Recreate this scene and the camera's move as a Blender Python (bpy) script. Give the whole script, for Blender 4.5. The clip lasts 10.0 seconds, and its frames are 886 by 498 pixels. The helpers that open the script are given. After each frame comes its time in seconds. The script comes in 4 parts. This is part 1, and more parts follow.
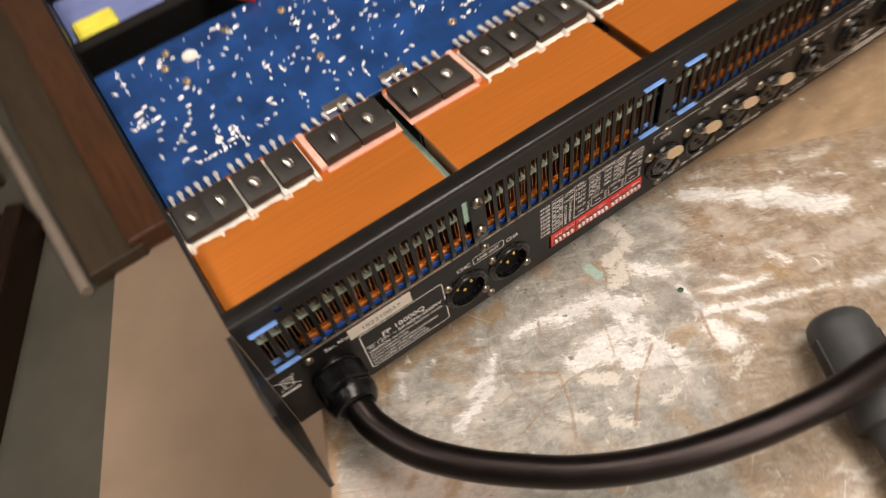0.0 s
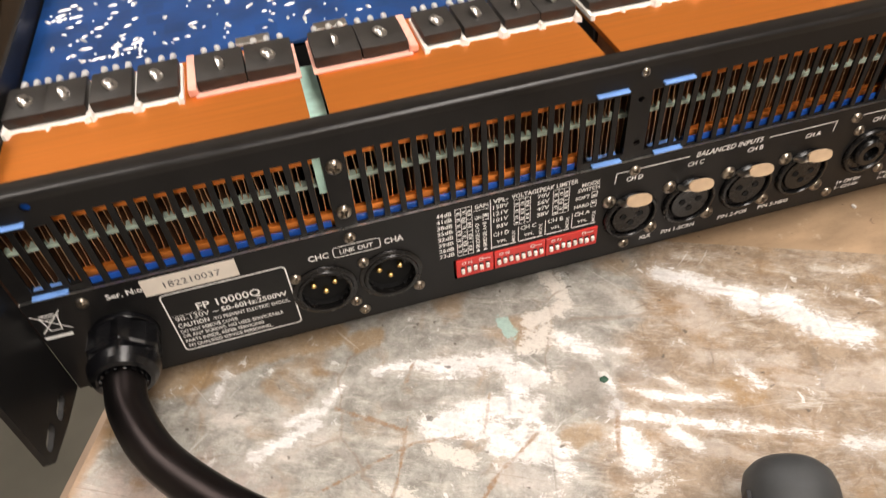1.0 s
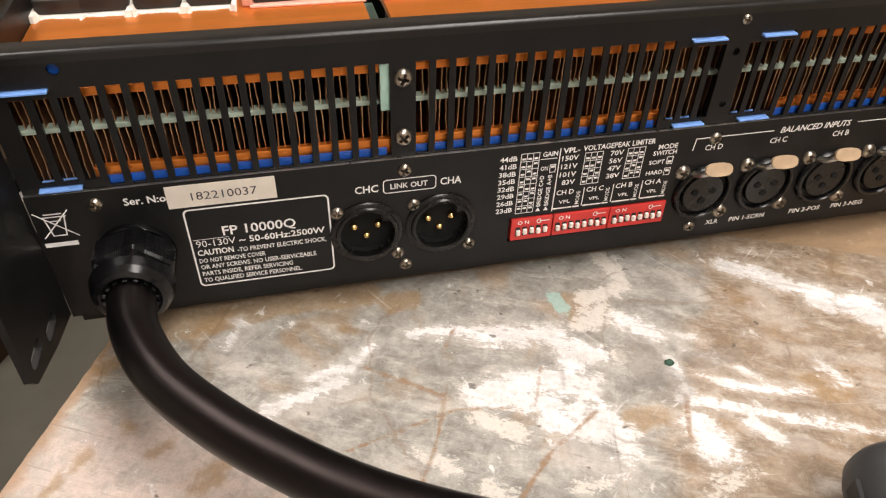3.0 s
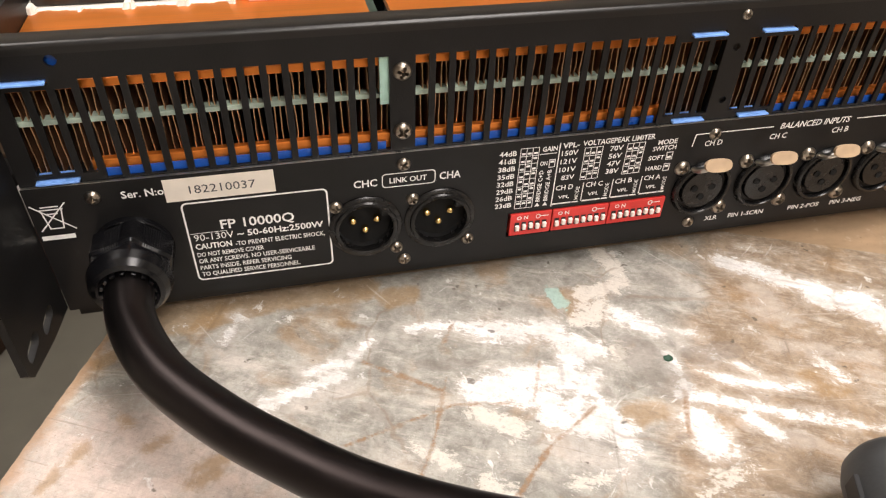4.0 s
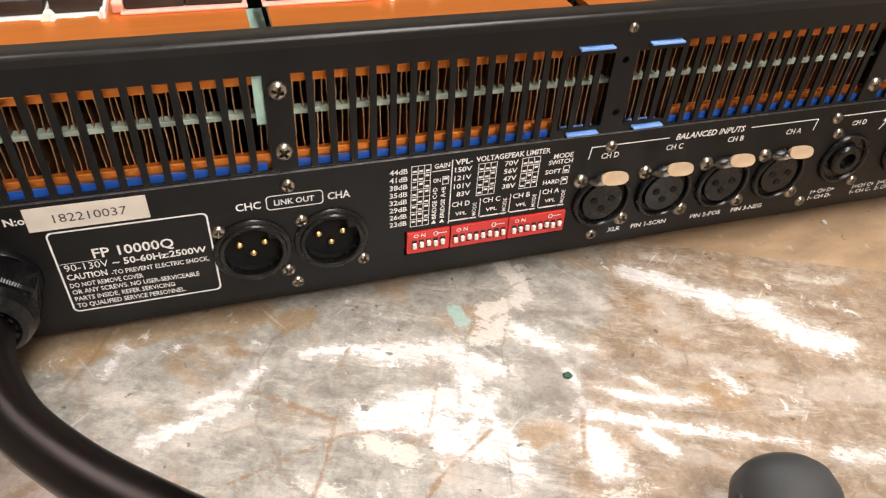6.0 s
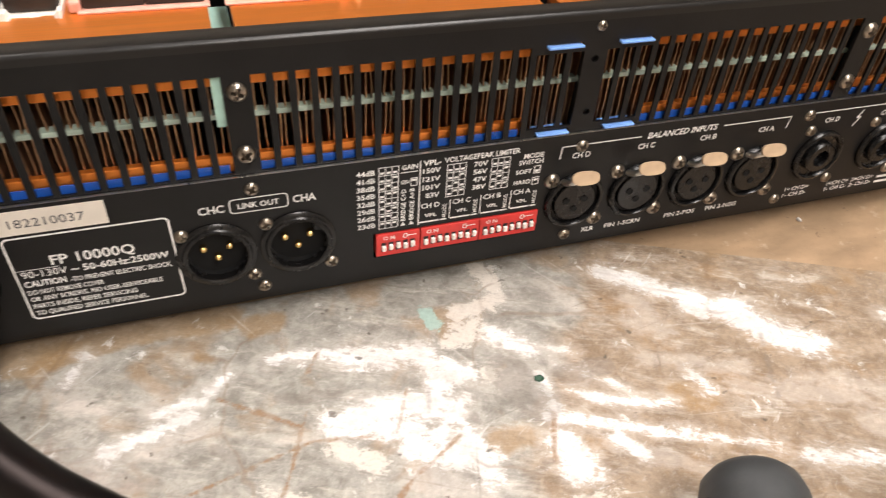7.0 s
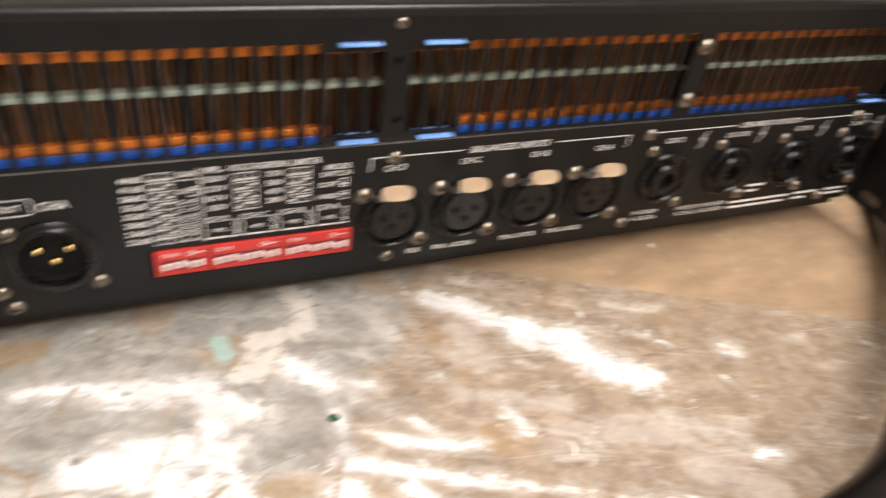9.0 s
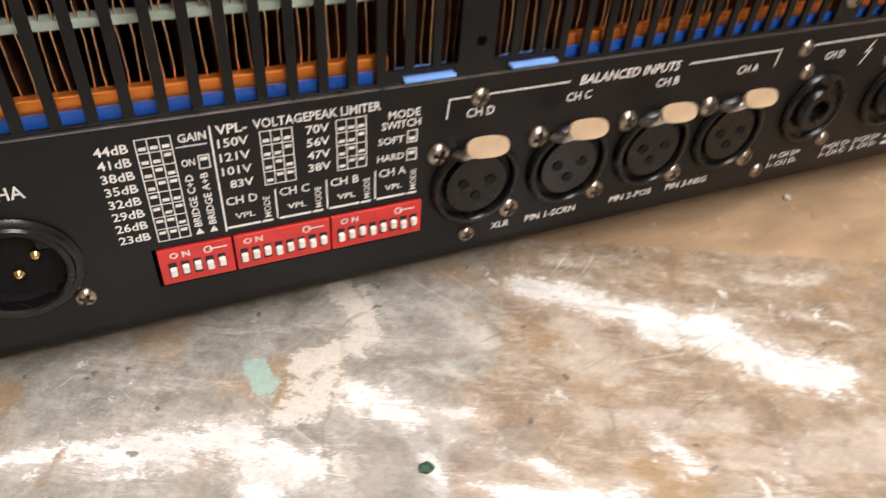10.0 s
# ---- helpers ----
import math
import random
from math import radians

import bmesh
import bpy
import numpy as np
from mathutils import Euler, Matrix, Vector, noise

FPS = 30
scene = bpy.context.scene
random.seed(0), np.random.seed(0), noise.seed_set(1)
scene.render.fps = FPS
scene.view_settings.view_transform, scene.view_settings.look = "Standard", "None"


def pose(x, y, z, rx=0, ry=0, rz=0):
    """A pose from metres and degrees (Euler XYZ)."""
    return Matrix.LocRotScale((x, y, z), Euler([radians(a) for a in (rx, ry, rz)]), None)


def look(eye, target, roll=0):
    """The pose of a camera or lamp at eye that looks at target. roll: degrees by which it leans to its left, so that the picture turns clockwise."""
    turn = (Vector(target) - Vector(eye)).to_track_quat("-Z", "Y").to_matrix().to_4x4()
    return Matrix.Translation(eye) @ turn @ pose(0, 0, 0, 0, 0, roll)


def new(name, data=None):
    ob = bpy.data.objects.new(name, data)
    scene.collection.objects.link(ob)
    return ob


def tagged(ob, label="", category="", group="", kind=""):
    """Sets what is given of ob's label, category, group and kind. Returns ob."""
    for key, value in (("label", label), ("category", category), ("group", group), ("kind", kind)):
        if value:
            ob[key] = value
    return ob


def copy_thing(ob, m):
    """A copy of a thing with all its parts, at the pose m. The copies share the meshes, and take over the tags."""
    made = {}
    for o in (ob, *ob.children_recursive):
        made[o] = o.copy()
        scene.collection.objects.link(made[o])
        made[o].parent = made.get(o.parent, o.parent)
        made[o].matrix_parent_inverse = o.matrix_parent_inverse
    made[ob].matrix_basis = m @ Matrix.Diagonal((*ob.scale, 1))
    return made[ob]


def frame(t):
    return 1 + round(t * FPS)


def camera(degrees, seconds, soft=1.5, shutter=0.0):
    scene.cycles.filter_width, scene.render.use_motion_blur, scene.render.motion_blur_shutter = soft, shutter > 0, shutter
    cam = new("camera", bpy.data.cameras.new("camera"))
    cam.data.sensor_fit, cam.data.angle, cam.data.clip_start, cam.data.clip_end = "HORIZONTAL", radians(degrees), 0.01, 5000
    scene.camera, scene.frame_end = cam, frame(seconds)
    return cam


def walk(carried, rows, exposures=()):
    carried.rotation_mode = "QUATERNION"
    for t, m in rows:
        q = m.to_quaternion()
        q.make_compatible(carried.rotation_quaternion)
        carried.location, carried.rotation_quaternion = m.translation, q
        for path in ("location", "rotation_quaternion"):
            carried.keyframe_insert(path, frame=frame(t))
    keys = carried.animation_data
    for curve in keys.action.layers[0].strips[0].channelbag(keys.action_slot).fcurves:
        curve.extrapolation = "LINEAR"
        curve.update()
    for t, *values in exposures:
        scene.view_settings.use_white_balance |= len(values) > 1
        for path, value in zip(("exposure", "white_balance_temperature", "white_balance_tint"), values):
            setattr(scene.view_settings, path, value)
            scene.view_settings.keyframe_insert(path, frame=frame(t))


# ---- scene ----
cam = camera(64.2, 10.0, shutter=0.5, soft=1.2)
PATH = [
    (0, (0.0191, -0.1615, 0.3181), (0.2519, 0.3710, -0.4957), -12.87),
    (0.1, (0.0309, -0.1559, 0.3109), (0.2209, 0.3749, -0.5151), -13.94),
    (0.2, (0.0311, -0.1671, 0.3052), (0.1814, 0.3989, -0.5054), -15.20),
    (0.4, (0.0420, -0.1820, 0.2897), (0.1726, 0.4201, -0.4980), -12.65),
    (0.5, (0.0530, -0.1955, 0.2830), (0.1750, 0.4390, -0.4803), -11.44),
    (0.6, (0.0647, -0.1906, 0.2703), (0.2121, 0.4465, -0.4862), -8.06),
    (0.8, (0.0897, -0.1899, 0.2439), (0.2372, 0.4767, -0.4868), -5.39),
    (1, (0.1039, -0.1865, 0.2280), (0.2512, 0.5045, -0.4796), -5.31),
    (1.5, (0.0954, -0.1933, 0.2065), (0.2250, 0.5035, -0.4990), -2.20),
    (2, (0.0832, -0.1900, 0.1902), (0.2543, 0.5344, -0.4776), 0.91),
    (2.5, (0.0846, -0.1852, 0.1795), (0.2779, 0.5316, -0.4905), 1.61),
    (3, (0.0751, -0.1876, 0.1784), (0.2684, 0.5604, -0.4564), 1.84),
    (4.5, (0.0744, -0.1876, 0.1763), (0.2790, 0.5549, -0.4615), 2.84),
    (5, (0.0768, -0.1869, 0.1759), (0.2962, 0.5518, -0.4614), 3.72),
    (5.5, (0.0870, -0.1841, 0.1778), (0.3353, 0.5461, -0.4587), 4.01),
    (5.7, (0.0918, -0.1828, 0.1789), (0.3493, 0.5442, -0.4576), 4.10),
    (6.8, (0.1017, -0.1834, 0.1798), (0.3570, 0.5409, -0.4606), 3.19),
    (7, (0.1039, -0.1808, 0.1795), (0.3767, 0.5353, -0.4629), 4.12),
    (7.5, (0.1165, -0.1749, 0.1780), (0.4254, 0.5243, -0.4668), 5.15),
    (8, (0.1314, -0.1701, 0.1728), (0.4820, 0.5107, -0.4704), 7.54),
    (8.5, (0.1527, -0.1677, 0.1739), (0.5378, 0.5038, -0.4592), 9.14),
    (8.6, (0.1592, -0.1662, 0.1743), (0.5601, 0.4947, -0.4600), 10.76),
    (8.7, (0.1623, -0.1675, 0.1726), (0.5803, 0.4955, -0.4485), 11.40),
    (8.8, (0.1660, -0.1720, 0.1700), (0.5795, 0.5030, -0.4410), 10.80),
    (8.9, (0.1628, -0.1723, 0.1686), (0.5621, 0.5106, -0.4432), 10.37),
    (9, (0.1523, -0.1777, 0.1661), (0.5116, 0.5309, -0.4413), 8.94),
    (9.1, (0.1488, -0.1762, 0.1642), (0.4837, 0.5385, -0.4499), 8.63),
    (9.2, (0.1447, -0.1712, 0.1608), (0.4757, 0.5366, -0.4633), 8.42),
    (9.5, (0.1533, -0.1486, 0.1433), (0.5213, 0.5269, -0.4955), 8.12),
    (9.9, (0.1549, -0.1308, 0.1299), (0.4946, 0.5675, -0.5002), 5.02),
    (10, (0.1537, -0.1250, 0.1279), (0.4906, 0.5627, -0.5151), 4.67),
]
walk(cam, [(t, look(eye, target, roll)) for t, eye, target, roll in PATH],
     exposures=[(0, -0.5, 7000, 11), (0.5, -0.35, 6900, 11), (1.0, -0.15, 6650, 10), (2.0, -0.11, 6500, 10), (3.0, -0.17, 6550, 10), (4.3, 0.0, 6500, 10), (7.0, 0.0, 6500, 10), (9.0, 0.0, 6450, 10), (10, -0.08, 6400, 10)])

# ---- light ----
world = bpy.data.worlds.new("world")
scene.world = world
world.use_nodes = True
world.node_tree.nodes["Background"].inputs[0].default_value = (1.0, 0.86, 0.7, 1)
world.node_tree.nodes["Background"].inputs[1].default_value = 0.25
# ceiling lights: over the bench, behind the viewer and beyond the bench
FIXTURES = ((0.55, -0.24), (0.42, -1.5), (-0.62, 0.6))
for (fx, fy), watts in zip(FIXTURES, (23.5, 24.0, 10.0)):
    LAMP = bpy.data.lights.new("ceiling_lamp", "AREA")
    LAMP.shape, LAMP.size, LAMP.size_y, LAMP.energy, LAMP.color = "RECTANGLE", 0.5, 1.2, watts, (1.0, 0.935, 0.905)
    new("ceiling_lamp", LAMP).matrix_world = pose(fx, fy, 1.53)


# ---- materials ----
def material(name, color, rough=0.5, metal=0.0, noise_scale=200.0, vary=0.15, bump=0.1, bump_scale=900.0, stretch=(1, 1, 1), coat=0.0, emit=0.0, rnd=0.0, spec=0.5):
    m = bpy.data.materials.new(name)
    m.use_nodes = True
    nt = m.node_tree
    b = nt.nodes["Principled BSDF"]
    b.inputs["Roughness"].default_value, b.inputs["Metallic"].default_value = rough, metal
    b.inputs["Coat Weight"].default_value, b.inputs["Specular IOR Level"].default_value = coat, spec
    tc = nt.nodes.new("ShaderNodeTexCoord")
    mp = nt.nodes.new("ShaderNodeMapping")
    mp.inputs["Scale"].default_value = stretch
    nt.links.new(tc.outputs["Object"], mp.inputs["Vector"])
    n1 = nt.nodes.new("ShaderNodeTexNoise")
    n1.inputs["Scale"].default_value, n1.inputs["Detail"].default_value = noise_scale, 5
    nt.links.new(mp.outputs[0], n1.inputs["Vector"])
    ramp = nt.nodes.new("ShaderNodeMapRange")
    ramp.inputs[1].default_value, ramp.inputs[2].default_value = 0.3, 0.7
    ramp.inputs[3].default_value, ramp.inputs[4].default_value = 1 - vary, 1 + vary
    nt.links.new(n1.outputs["Fac"], ramp.inputs[0])
    mul = nt.nodes.new("ShaderNodeVectorMath")
    mul.operation = "SCALE"
    mul.inputs[0].default_value = color
    last = ramp.outputs[0]
    if rnd:
        info = nt.nodes.new("ShaderNodeObjectInfo")
        mr = nt.nodes.new("ShaderNodeMapRange")
        mr.inputs[3].default_value, mr.inputs[4].default_value = 1 - rnd, 1 + rnd
        nt.links.new(info.outputs["Random"], mr.inputs[0])
        mm = nt.nodes.new("ShaderNodeMath")
        mm.operation = "MULTIPLY"
        nt.links.new(last, mm.inputs[0])
        nt.links.new(mr.outputs[0], mm.inputs[1])
        last = mm.outputs[0]
    nt.links.new(last, mul.inputs["Scale"])
    nt.links.new(mul.outputs[0], b.inputs["Base Color"])
    rr = nt.nodes.new("ShaderNodeMapRange")
    rr.inputs[3].default_value, rr.inputs[4].default_value = max(rough - 0.08, 0.02), min(rough + 0.08, 1)
    nt.links.new(n1.outputs["Fac"], rr.inputs[0])
    nt.links.new(rr.outputs[0], b.inputs["Roughness"])
    if bump:
        n2 = nt.nodes.new("ShaderNodeTexNoise")
        n2.inputs["Scale"].default_value, n2.inputs["Detail"].default_value = bump_scale, 3
        nt.links.new(mp.outputs[0], n2.inputs["Vector"])
        bp = nt.nodes.new("ShaderNodeBump")
        bp.inputs["Strength"].default_value, bp.inputs["Distance"].default_value = bump, 0.0004
        nt.links.new(n2.outputs["Fac"], bp.inputs["Height"])
        nt.links.new(bp.outputs[0], b.inputs["Normal"])
    if emit:
        b.inputs["Emission Color"].default_value = (*color, 1)
        b.inputs["Emission Strength"].default_value = emit
    return m


M_BLACK = material("black_powder_coat", (0.0078, 0.0075, 0.0076), 0.42, 0, 60, 0.2, 0.12, 1800, spec=0.28)
M_DARK = material("dark_inside", (0.01, 0.01, 0.011), 0.6, 0, 80, 0.2, 0)
M_LIP = material("lip_powder_coat", (0.0065, 0.006, 0.0058), 0.32, 0, 60, 0.2, 0.05, 1800, spec=0.45)
M_PLASTIC = material("black_plastic", (0.0035, 0.0035, 0.0038), 0.3, 0, 300, 0.15, 0.05, spec=0.3)
M_SOCKET = material("socket_nylon", (0.0062, 0.006, 0.006), 0.26, 0, 300, 0.15, 0.05, spec=0.4)
M_GLAND = material("gland_nylon", (0.0035, 0.0035, 0.0042), 0.24, 0, 200, 0.2, 0.05, spec=0.4)
M_RUBBER = material("cable_rubber", (0.0025, 0.0023, 0.0023), 0.34, 0, 90, 0.15, 0.03, 700, spec=0.36)
# pink tint puts the colour of reflected surroundings into the cable's highlight
M_RUBBER.node_tree.nodes["Principled BSDF"].inputs["Specular Tint"].default_value = (1.0, 0.8, 0.78, 1)
M_PLUG = material("plug_rubber", (0.045, 0.048, 0.05), 0.55, 0, 120, 0.2, 0.15, 900)
M_COPPER = material("brushed_copper", (0.74, 0.23, 0.038), 0.37, 0.7, 260, 0.07, 0.1, 600, (0.06, 3, 3))
# tarnished fin sides, darkened further for the shade in the slots; edges coloured as lit
M_FIN = material("tarnished_shaded_copper_fin", (0.24, 0.11, 0.055), 0.5, 0.6, 150, 0.3, 0.1, 600, rnd=0.3)
M_FINEDGE = material("lit_cut_copper_edge", (0.5, 0.3, 0.17), 0.4, 0.7, 400, 0.35, 0.1, 600)
M_MIDBAR = material("pale_green_bar", (0.4, 0.49, 0.41), 0.5, 0.0, 150, 0.35, 0.1)
M_TEAL = material("teal_gap_pad", (0.38, 0.58, 0.5), 0.55, 0, 120, 0.25, 0.1)
M_BLUE = material("blue_film", (0.012, 0.085, 0.42), 0.3, 0, 120, 0.15, 0)
M_CLIP = material("pale_blue_clip", (0.2, 0.4, 0.88), 0.3, 0, 120, 0.15, 0)
M_SOLDER = material("solder", (0.82, 0.82, 0.8), 0.35, 0.6, 400, 0.2, 0.1)
M_BRASS = material("brass_via", (0.42, 0.32, 0.19), 0.35, 0.9, 400, 0.2, 0.1)
M_EPOXY = material("epoxy", (0.02, 0.0175, 0.0155), 0.5, 0, 250, 0.25, 0.15)
M_PASTE = material("thermal_paste", (0.78, 0.74, 0.68), 0.6, 0, 200, 0.15, 0.2)
M_PINK = material("pink_silicone", (0.8, 0.42, 0.33), 0.6, 0, 200, 0.12, 0.1)
M_SCREW = material("nickel_screw", (0.4, 0.35, 0.29), 0.3, 1.0, 400, 0.25, 0.1)
M_STEEL = material("steel", (0.6, 0.58, 0.55), 0.3, 1.0, 200, 0.2, 0.1)
M_GOLD = material("gold_pin", (0.85, 0.6, 0.24), 0.22, 1.0, 300, 0.1, 0)
M_PRINT = material("white_print", (0.82, 0.81, 0.79), 0.6, 0, 500, 0.12, 0)
M_INK = material("dark_ink", (0.06, 0.06, 0.065), 0.6, 0, 500, 0.1, 0)
M_PAPER = material("paper_sticker", (0.72, 0.66, 0.58), 0.6, 0, 120, 0.08, 0.05)
M_CREAM = material("cream_tab", (0.46, 0.33, 0.21), 0.5, 0, 150, 0.14, 0.1)
M_RED = material("red_plastic", (0.62, 0.035, 0.03), 0.35, 0, 200, 0.1, 0.05)
M_WHITE = material("white_plastic", (0.8, 0.76, 0.72), 0.4, 0, 200, 0.1, 0)
M_FLOOR = material("grey_floor", (0.115, 0.108, 0.086), 0.5, 0, 6, 0.2, 0.1, 60)
M_TAN_SLAB = material("tan_slab", (0.48, 0.36, 0.265), 0.6, 0, 5, 0.12, 0.1, 60)
M_WALL = material("cream_wall", (0.66, 0.61, 0.54), 0.8, 0, 4, 0.06, 0.1, 80)
M_WOOD = material("brown_wood", (0.02, 0.0095, 0.0055), 0.5, 0, 14, 0.35, 0.15, 60, (6, 0.5, 6), spec=0.2)
# pale base colour takes the place of a glossy pole's lamp reflection
M_POLE_GLOSS = material("metal_with_pale_reflection", (0.38, 0.32, 0.27), 0.3, 0.0, 30, 0.06, 0)
M_CRATE = material("warm_brown_board", (0.055, 0.034, 0.019), 0.5, 0, 10, 0.25, 0.1, 60, (4, 0.5, 4), spec=0.2)
M_PLANK = material("orange_brown_wood", (0.115, 0.043, 0.017), 0.42, 0, 14, 0.35, 0.15, 60, (6, 0.5, 6))
# near-black that stands for the shade inside socket openings
M_HOLE_SHADE = material("hole_shade_black", (0.001, 0.001, 0.001), 0.9, 0, 100, 0.1, 0)
M_GREYWOOD = material("grey_brown_board", (0.08, 0.056, 0.034), 0.55, 0, 10, 0.25, 0.1, 60, (4, 0.5, 4))
M_BOX = material("black_box", (0.006, 0.006, 0.0066), 0.6, 0, 20, 0.2, 0.1, 60, spec=0.12)
M_CARTON = material("grey_white_card", (0.38, 0.36, 0.345), 0.7, 0, 30, 0.15, 0.1, 60)
M_CLOTH = material("pink_cloth", (0.5, 0.17, 0.22), 0.85, 0, 40, 0.2, 0.4, 120)
M_STRAW = material("cream_paper", (0.75, 0.66, 0.48), 0.8, 0, 30, 0.2, 0.2, 100)
M_YELLOW = material("yellow_tape", (0.75, 0.68, 0.08), 0.5, 0, 80, 0.12, 0.1)
M_VIOLET = material("blue_grey_plastic", (0.16, 0.2, 0.42), 0.4, 0, 80, 0.12, 0.1)
M_LAMP = material("lamp_diffuser", (1.0, 0.92, 0.84), 0.6, 0, 3, 0.0, 0, emit=4.0)
M_GREEN = material("green_chip", (0.02, 0.07, 0.04), 0.5, 0, 200, 0.2, 0)


def pcb_material():
    m = material("blue_circuit_board", (0.005, 0.042, 0.165), 0.32, 0, 45, 0.3, 0.1, 500, coat=0.3)
    nt = m.node_tree
    b = nt.nodes["Principled BSDF"]
    src = b.inputs["Base Color"].links[0].from_socket
    v = nt.nodes.new("ShaderNodeTexVoronoi")
    v.feature, v.distance = "F1", "CHEBYCHEV"
    v.inputs["Scale"].default_value = 70
    tc = nt.nodes["Texture Coordinate"]
    nt.links.new(tc.outputs["Object"], v.inputs["Vector"])
    r = nt.nodes.new("ShaderNodeMapRange")
    r.inputs[1].default_value, r.inputs[2].default_value = 0.3, 0.34
    r.inputs[3].default_value, r.inputs[4].default_value = 0.92, 1.15
    nt.links.new(v.outputs["Distance"], r.inputs[0])
    mul = nt.nodes.new("ShaderNodeVectorMath")
    mul.operation = "SCALE"
    nt.links.new(src, mul.inputs[0])
    nt.links.new(r.outputs[0], mul.inputs["Scale"])
    nt.links.new(mul.outputs[0], b.inputs["Base Color"])
    return m


def board_material():
    """Bare tan board with darker smears, pale scuffs and dark pits."""
    m = material("tan_plywood", (0.345, 0.235, 0.142), 0.5, 0, 35, 0.22, 0.15, 150, (1, 3, 1))
    nt = m.node_tree
    b = nt.nodes["Principled BSDF"]
    last = b.inputs["Base Color"].links[0].from_socket
    tc = nt.nodes["Texture Coordinate"]
    for scale, detail, lo, hi, amount, tone in ((16, 6, 0.5, 0.68, 0.4, (0.22, 0.145, 0.085)), (140, 7, 0.6, 0.66, 0.4, (0.55, 0.44, 0.33)),
                                                (240, 3, 0.68, 0.72, 0.6, (0.1, 0.065, 0.04)), (420, 6, 0.5, 0.75, 0.3, (0.2, 0.13, 0.075))):
        n = nt.nodes.new("ShaderNodeTexNoise")
        n.inputs["Scale"].default_value, n.inputs["Detail"].default_value, n.inputs["Roughness"].default_value = scale, detail, 0.7
        nt.links.new(tc.outputs["Object"], n.inputs["Vector"])
        r = nt.nodes.new("ShaderNodeMapRange")
        r.inputs[1].default_value, r.inputs[2].default_value, r.inputs[4].default_value = lo, hi, amount
        nt.links.new(n.outputs["Fac"], r.inputs[0])
        x = nt.nodes.new("ShaderNodeMix")
        x.data_type = "RGBA"
        x.inputs[7].default_value = (*tone, 1)
        nt.links.new(r.outputs[0], x.inputs[0])
        nt.links.new(last, x.inputs[6])
        last = x.outputs[2]
    nt.links.new(last, b.inputs["Base Color"])
    return m


M_BOARD = board_material()
M_PCB = pcb_material()

# marks on the bench sheet, each a stroke from x, y to x, y with its half width (mm)
SOLID = [(131, -26, 157, -31, 4.0), (153, -31, 166, -42, 4.3), (124, -51, 146, -50, 5.5), (129, -54, 146, -58, 4.0), (160, -42, 150, -56, 3.9), (162, -54, 151, -63, 2.9), (144, -65, 158, -73, 4.0),
         (182, -28, 193, -40, 2.8), (188, -67, 209, -76, 2.4), (188, -76, 189, -86, 4.7), (160, -67, 163, -80, 4.3), (236, -9, 250, -22, 4.2), (260, -34, 276, -45, 5.6), (271, -44, 282, -58, 4.6),
         (275, -46, 291, -63, 5.3), (262, -35, 277, -39, 3.4), (241, -64, 243, -71, 2.2), (259, -102, 280, -109, 1.9)]
THIN = [(108, -20, 133, -23, 2.0), (194, -38, 205, -43, 1.1), (198, -47, 216, -62, 0.7), (202, -64, 228, -72, 1.2), (198, -59, 212, -67, 0.7), (191, -49, 190, -67, 1.5), (209, -76, 237, -89, 1.3),
        (237, -89, 251, -95, 1.1), (58, -43, 82, -36, 2.1), (73, -33, 82, -31, 2.1), (83, -33, 94, -23, 1.1), (250, -22, 265, -32, 3.5), (169, -41, 170, -44, 1.9), (204, -79, 209, -87, 1.8),
        (148, -50, 160, -54, 2.2), (46, -13, 51, -3, 1.6), (328, -58, 331, -62, 1.8), (308, -99, 314, -100, 1.7)]
CREAM = [(188, -13, 174, -17, 3.8), (178, -22, 166, -29, 3.3), (180, -27, 186, -34, 2.4), (183, -95, 195, -95, 1.0), (175, -101, 188, -97, 1.0), (142, -90, 153, -89, 1.5), (189, 9, 192, -7, 3.4),
         (121, -59, 131, -68, 3.2), (118, -84, 123, -89, 2.5), (174, -43, 175, -45, 2.7), (100, -67, 110, -77, 1.8), (173, -23, 173, -28, 3.5)]
FILM = [(239, -27, 242, -42, 3.9), (230, -53, 260, -65, 3.5), (178, -50, 183, -48, 3.0), (232, -36, 245, -44, 2.5), (254, -72, 288, -86, 3.7), (275, -74, 309, -90, 2.7), (144, -77, 157, -87, 6.0),
        (72, -29, 82, -40, 5.2), (209, -85, 223, -96, 3.1), (289, -97, 304, -110, 5.2), (42, -17, 58, -28, 2.8), (89, -67, 97, -76, 3.2), (211, -10, 216, -24, 3.7), (66, -46, 82, -42, 4.0)]
RUST = [(124, -90, 139, -76, 0.8), (139, -76, 158, -65, 0.6), (79, -63, 115, -55, 0.4), (115, -55, 132, -58, 0.4), (90, -32, 113, -49, 0.7), (98, -80, 106, -67, 0.5), (106, -67, 116, -42, 0.4),
        (189, -65, 182, -81, 0.7), (140, -59, 147, -44, 0.3), (118, -29, 123, -21, 0.7)]
OCHRE = [(27, 1, 59, 5, 8.6), (59, 5, 95, 3, 6.5), (169, -70, 177, -70, 4.5), (233, -73, 239, -75, 3.8), (86, -13, 89, -15, 1.8), (102, -2, 111, -2, 4.0), (231, -68, 243, -72, 3.5), (104, -6, 111, -5, 3.0),
         (166, -14, 165, -26, 1.0), (16, -39, 18, -41, 1.4), (7, -15, 13, -11, 2.6), (37, -66, 43, -64, 2.2), (38, -62, 45, -60, 1.6), (24, -52, 30, -49, 1.6), (4, -52, 7, -47, 1.8), (-3, -60, 0, -54, 1.6)]
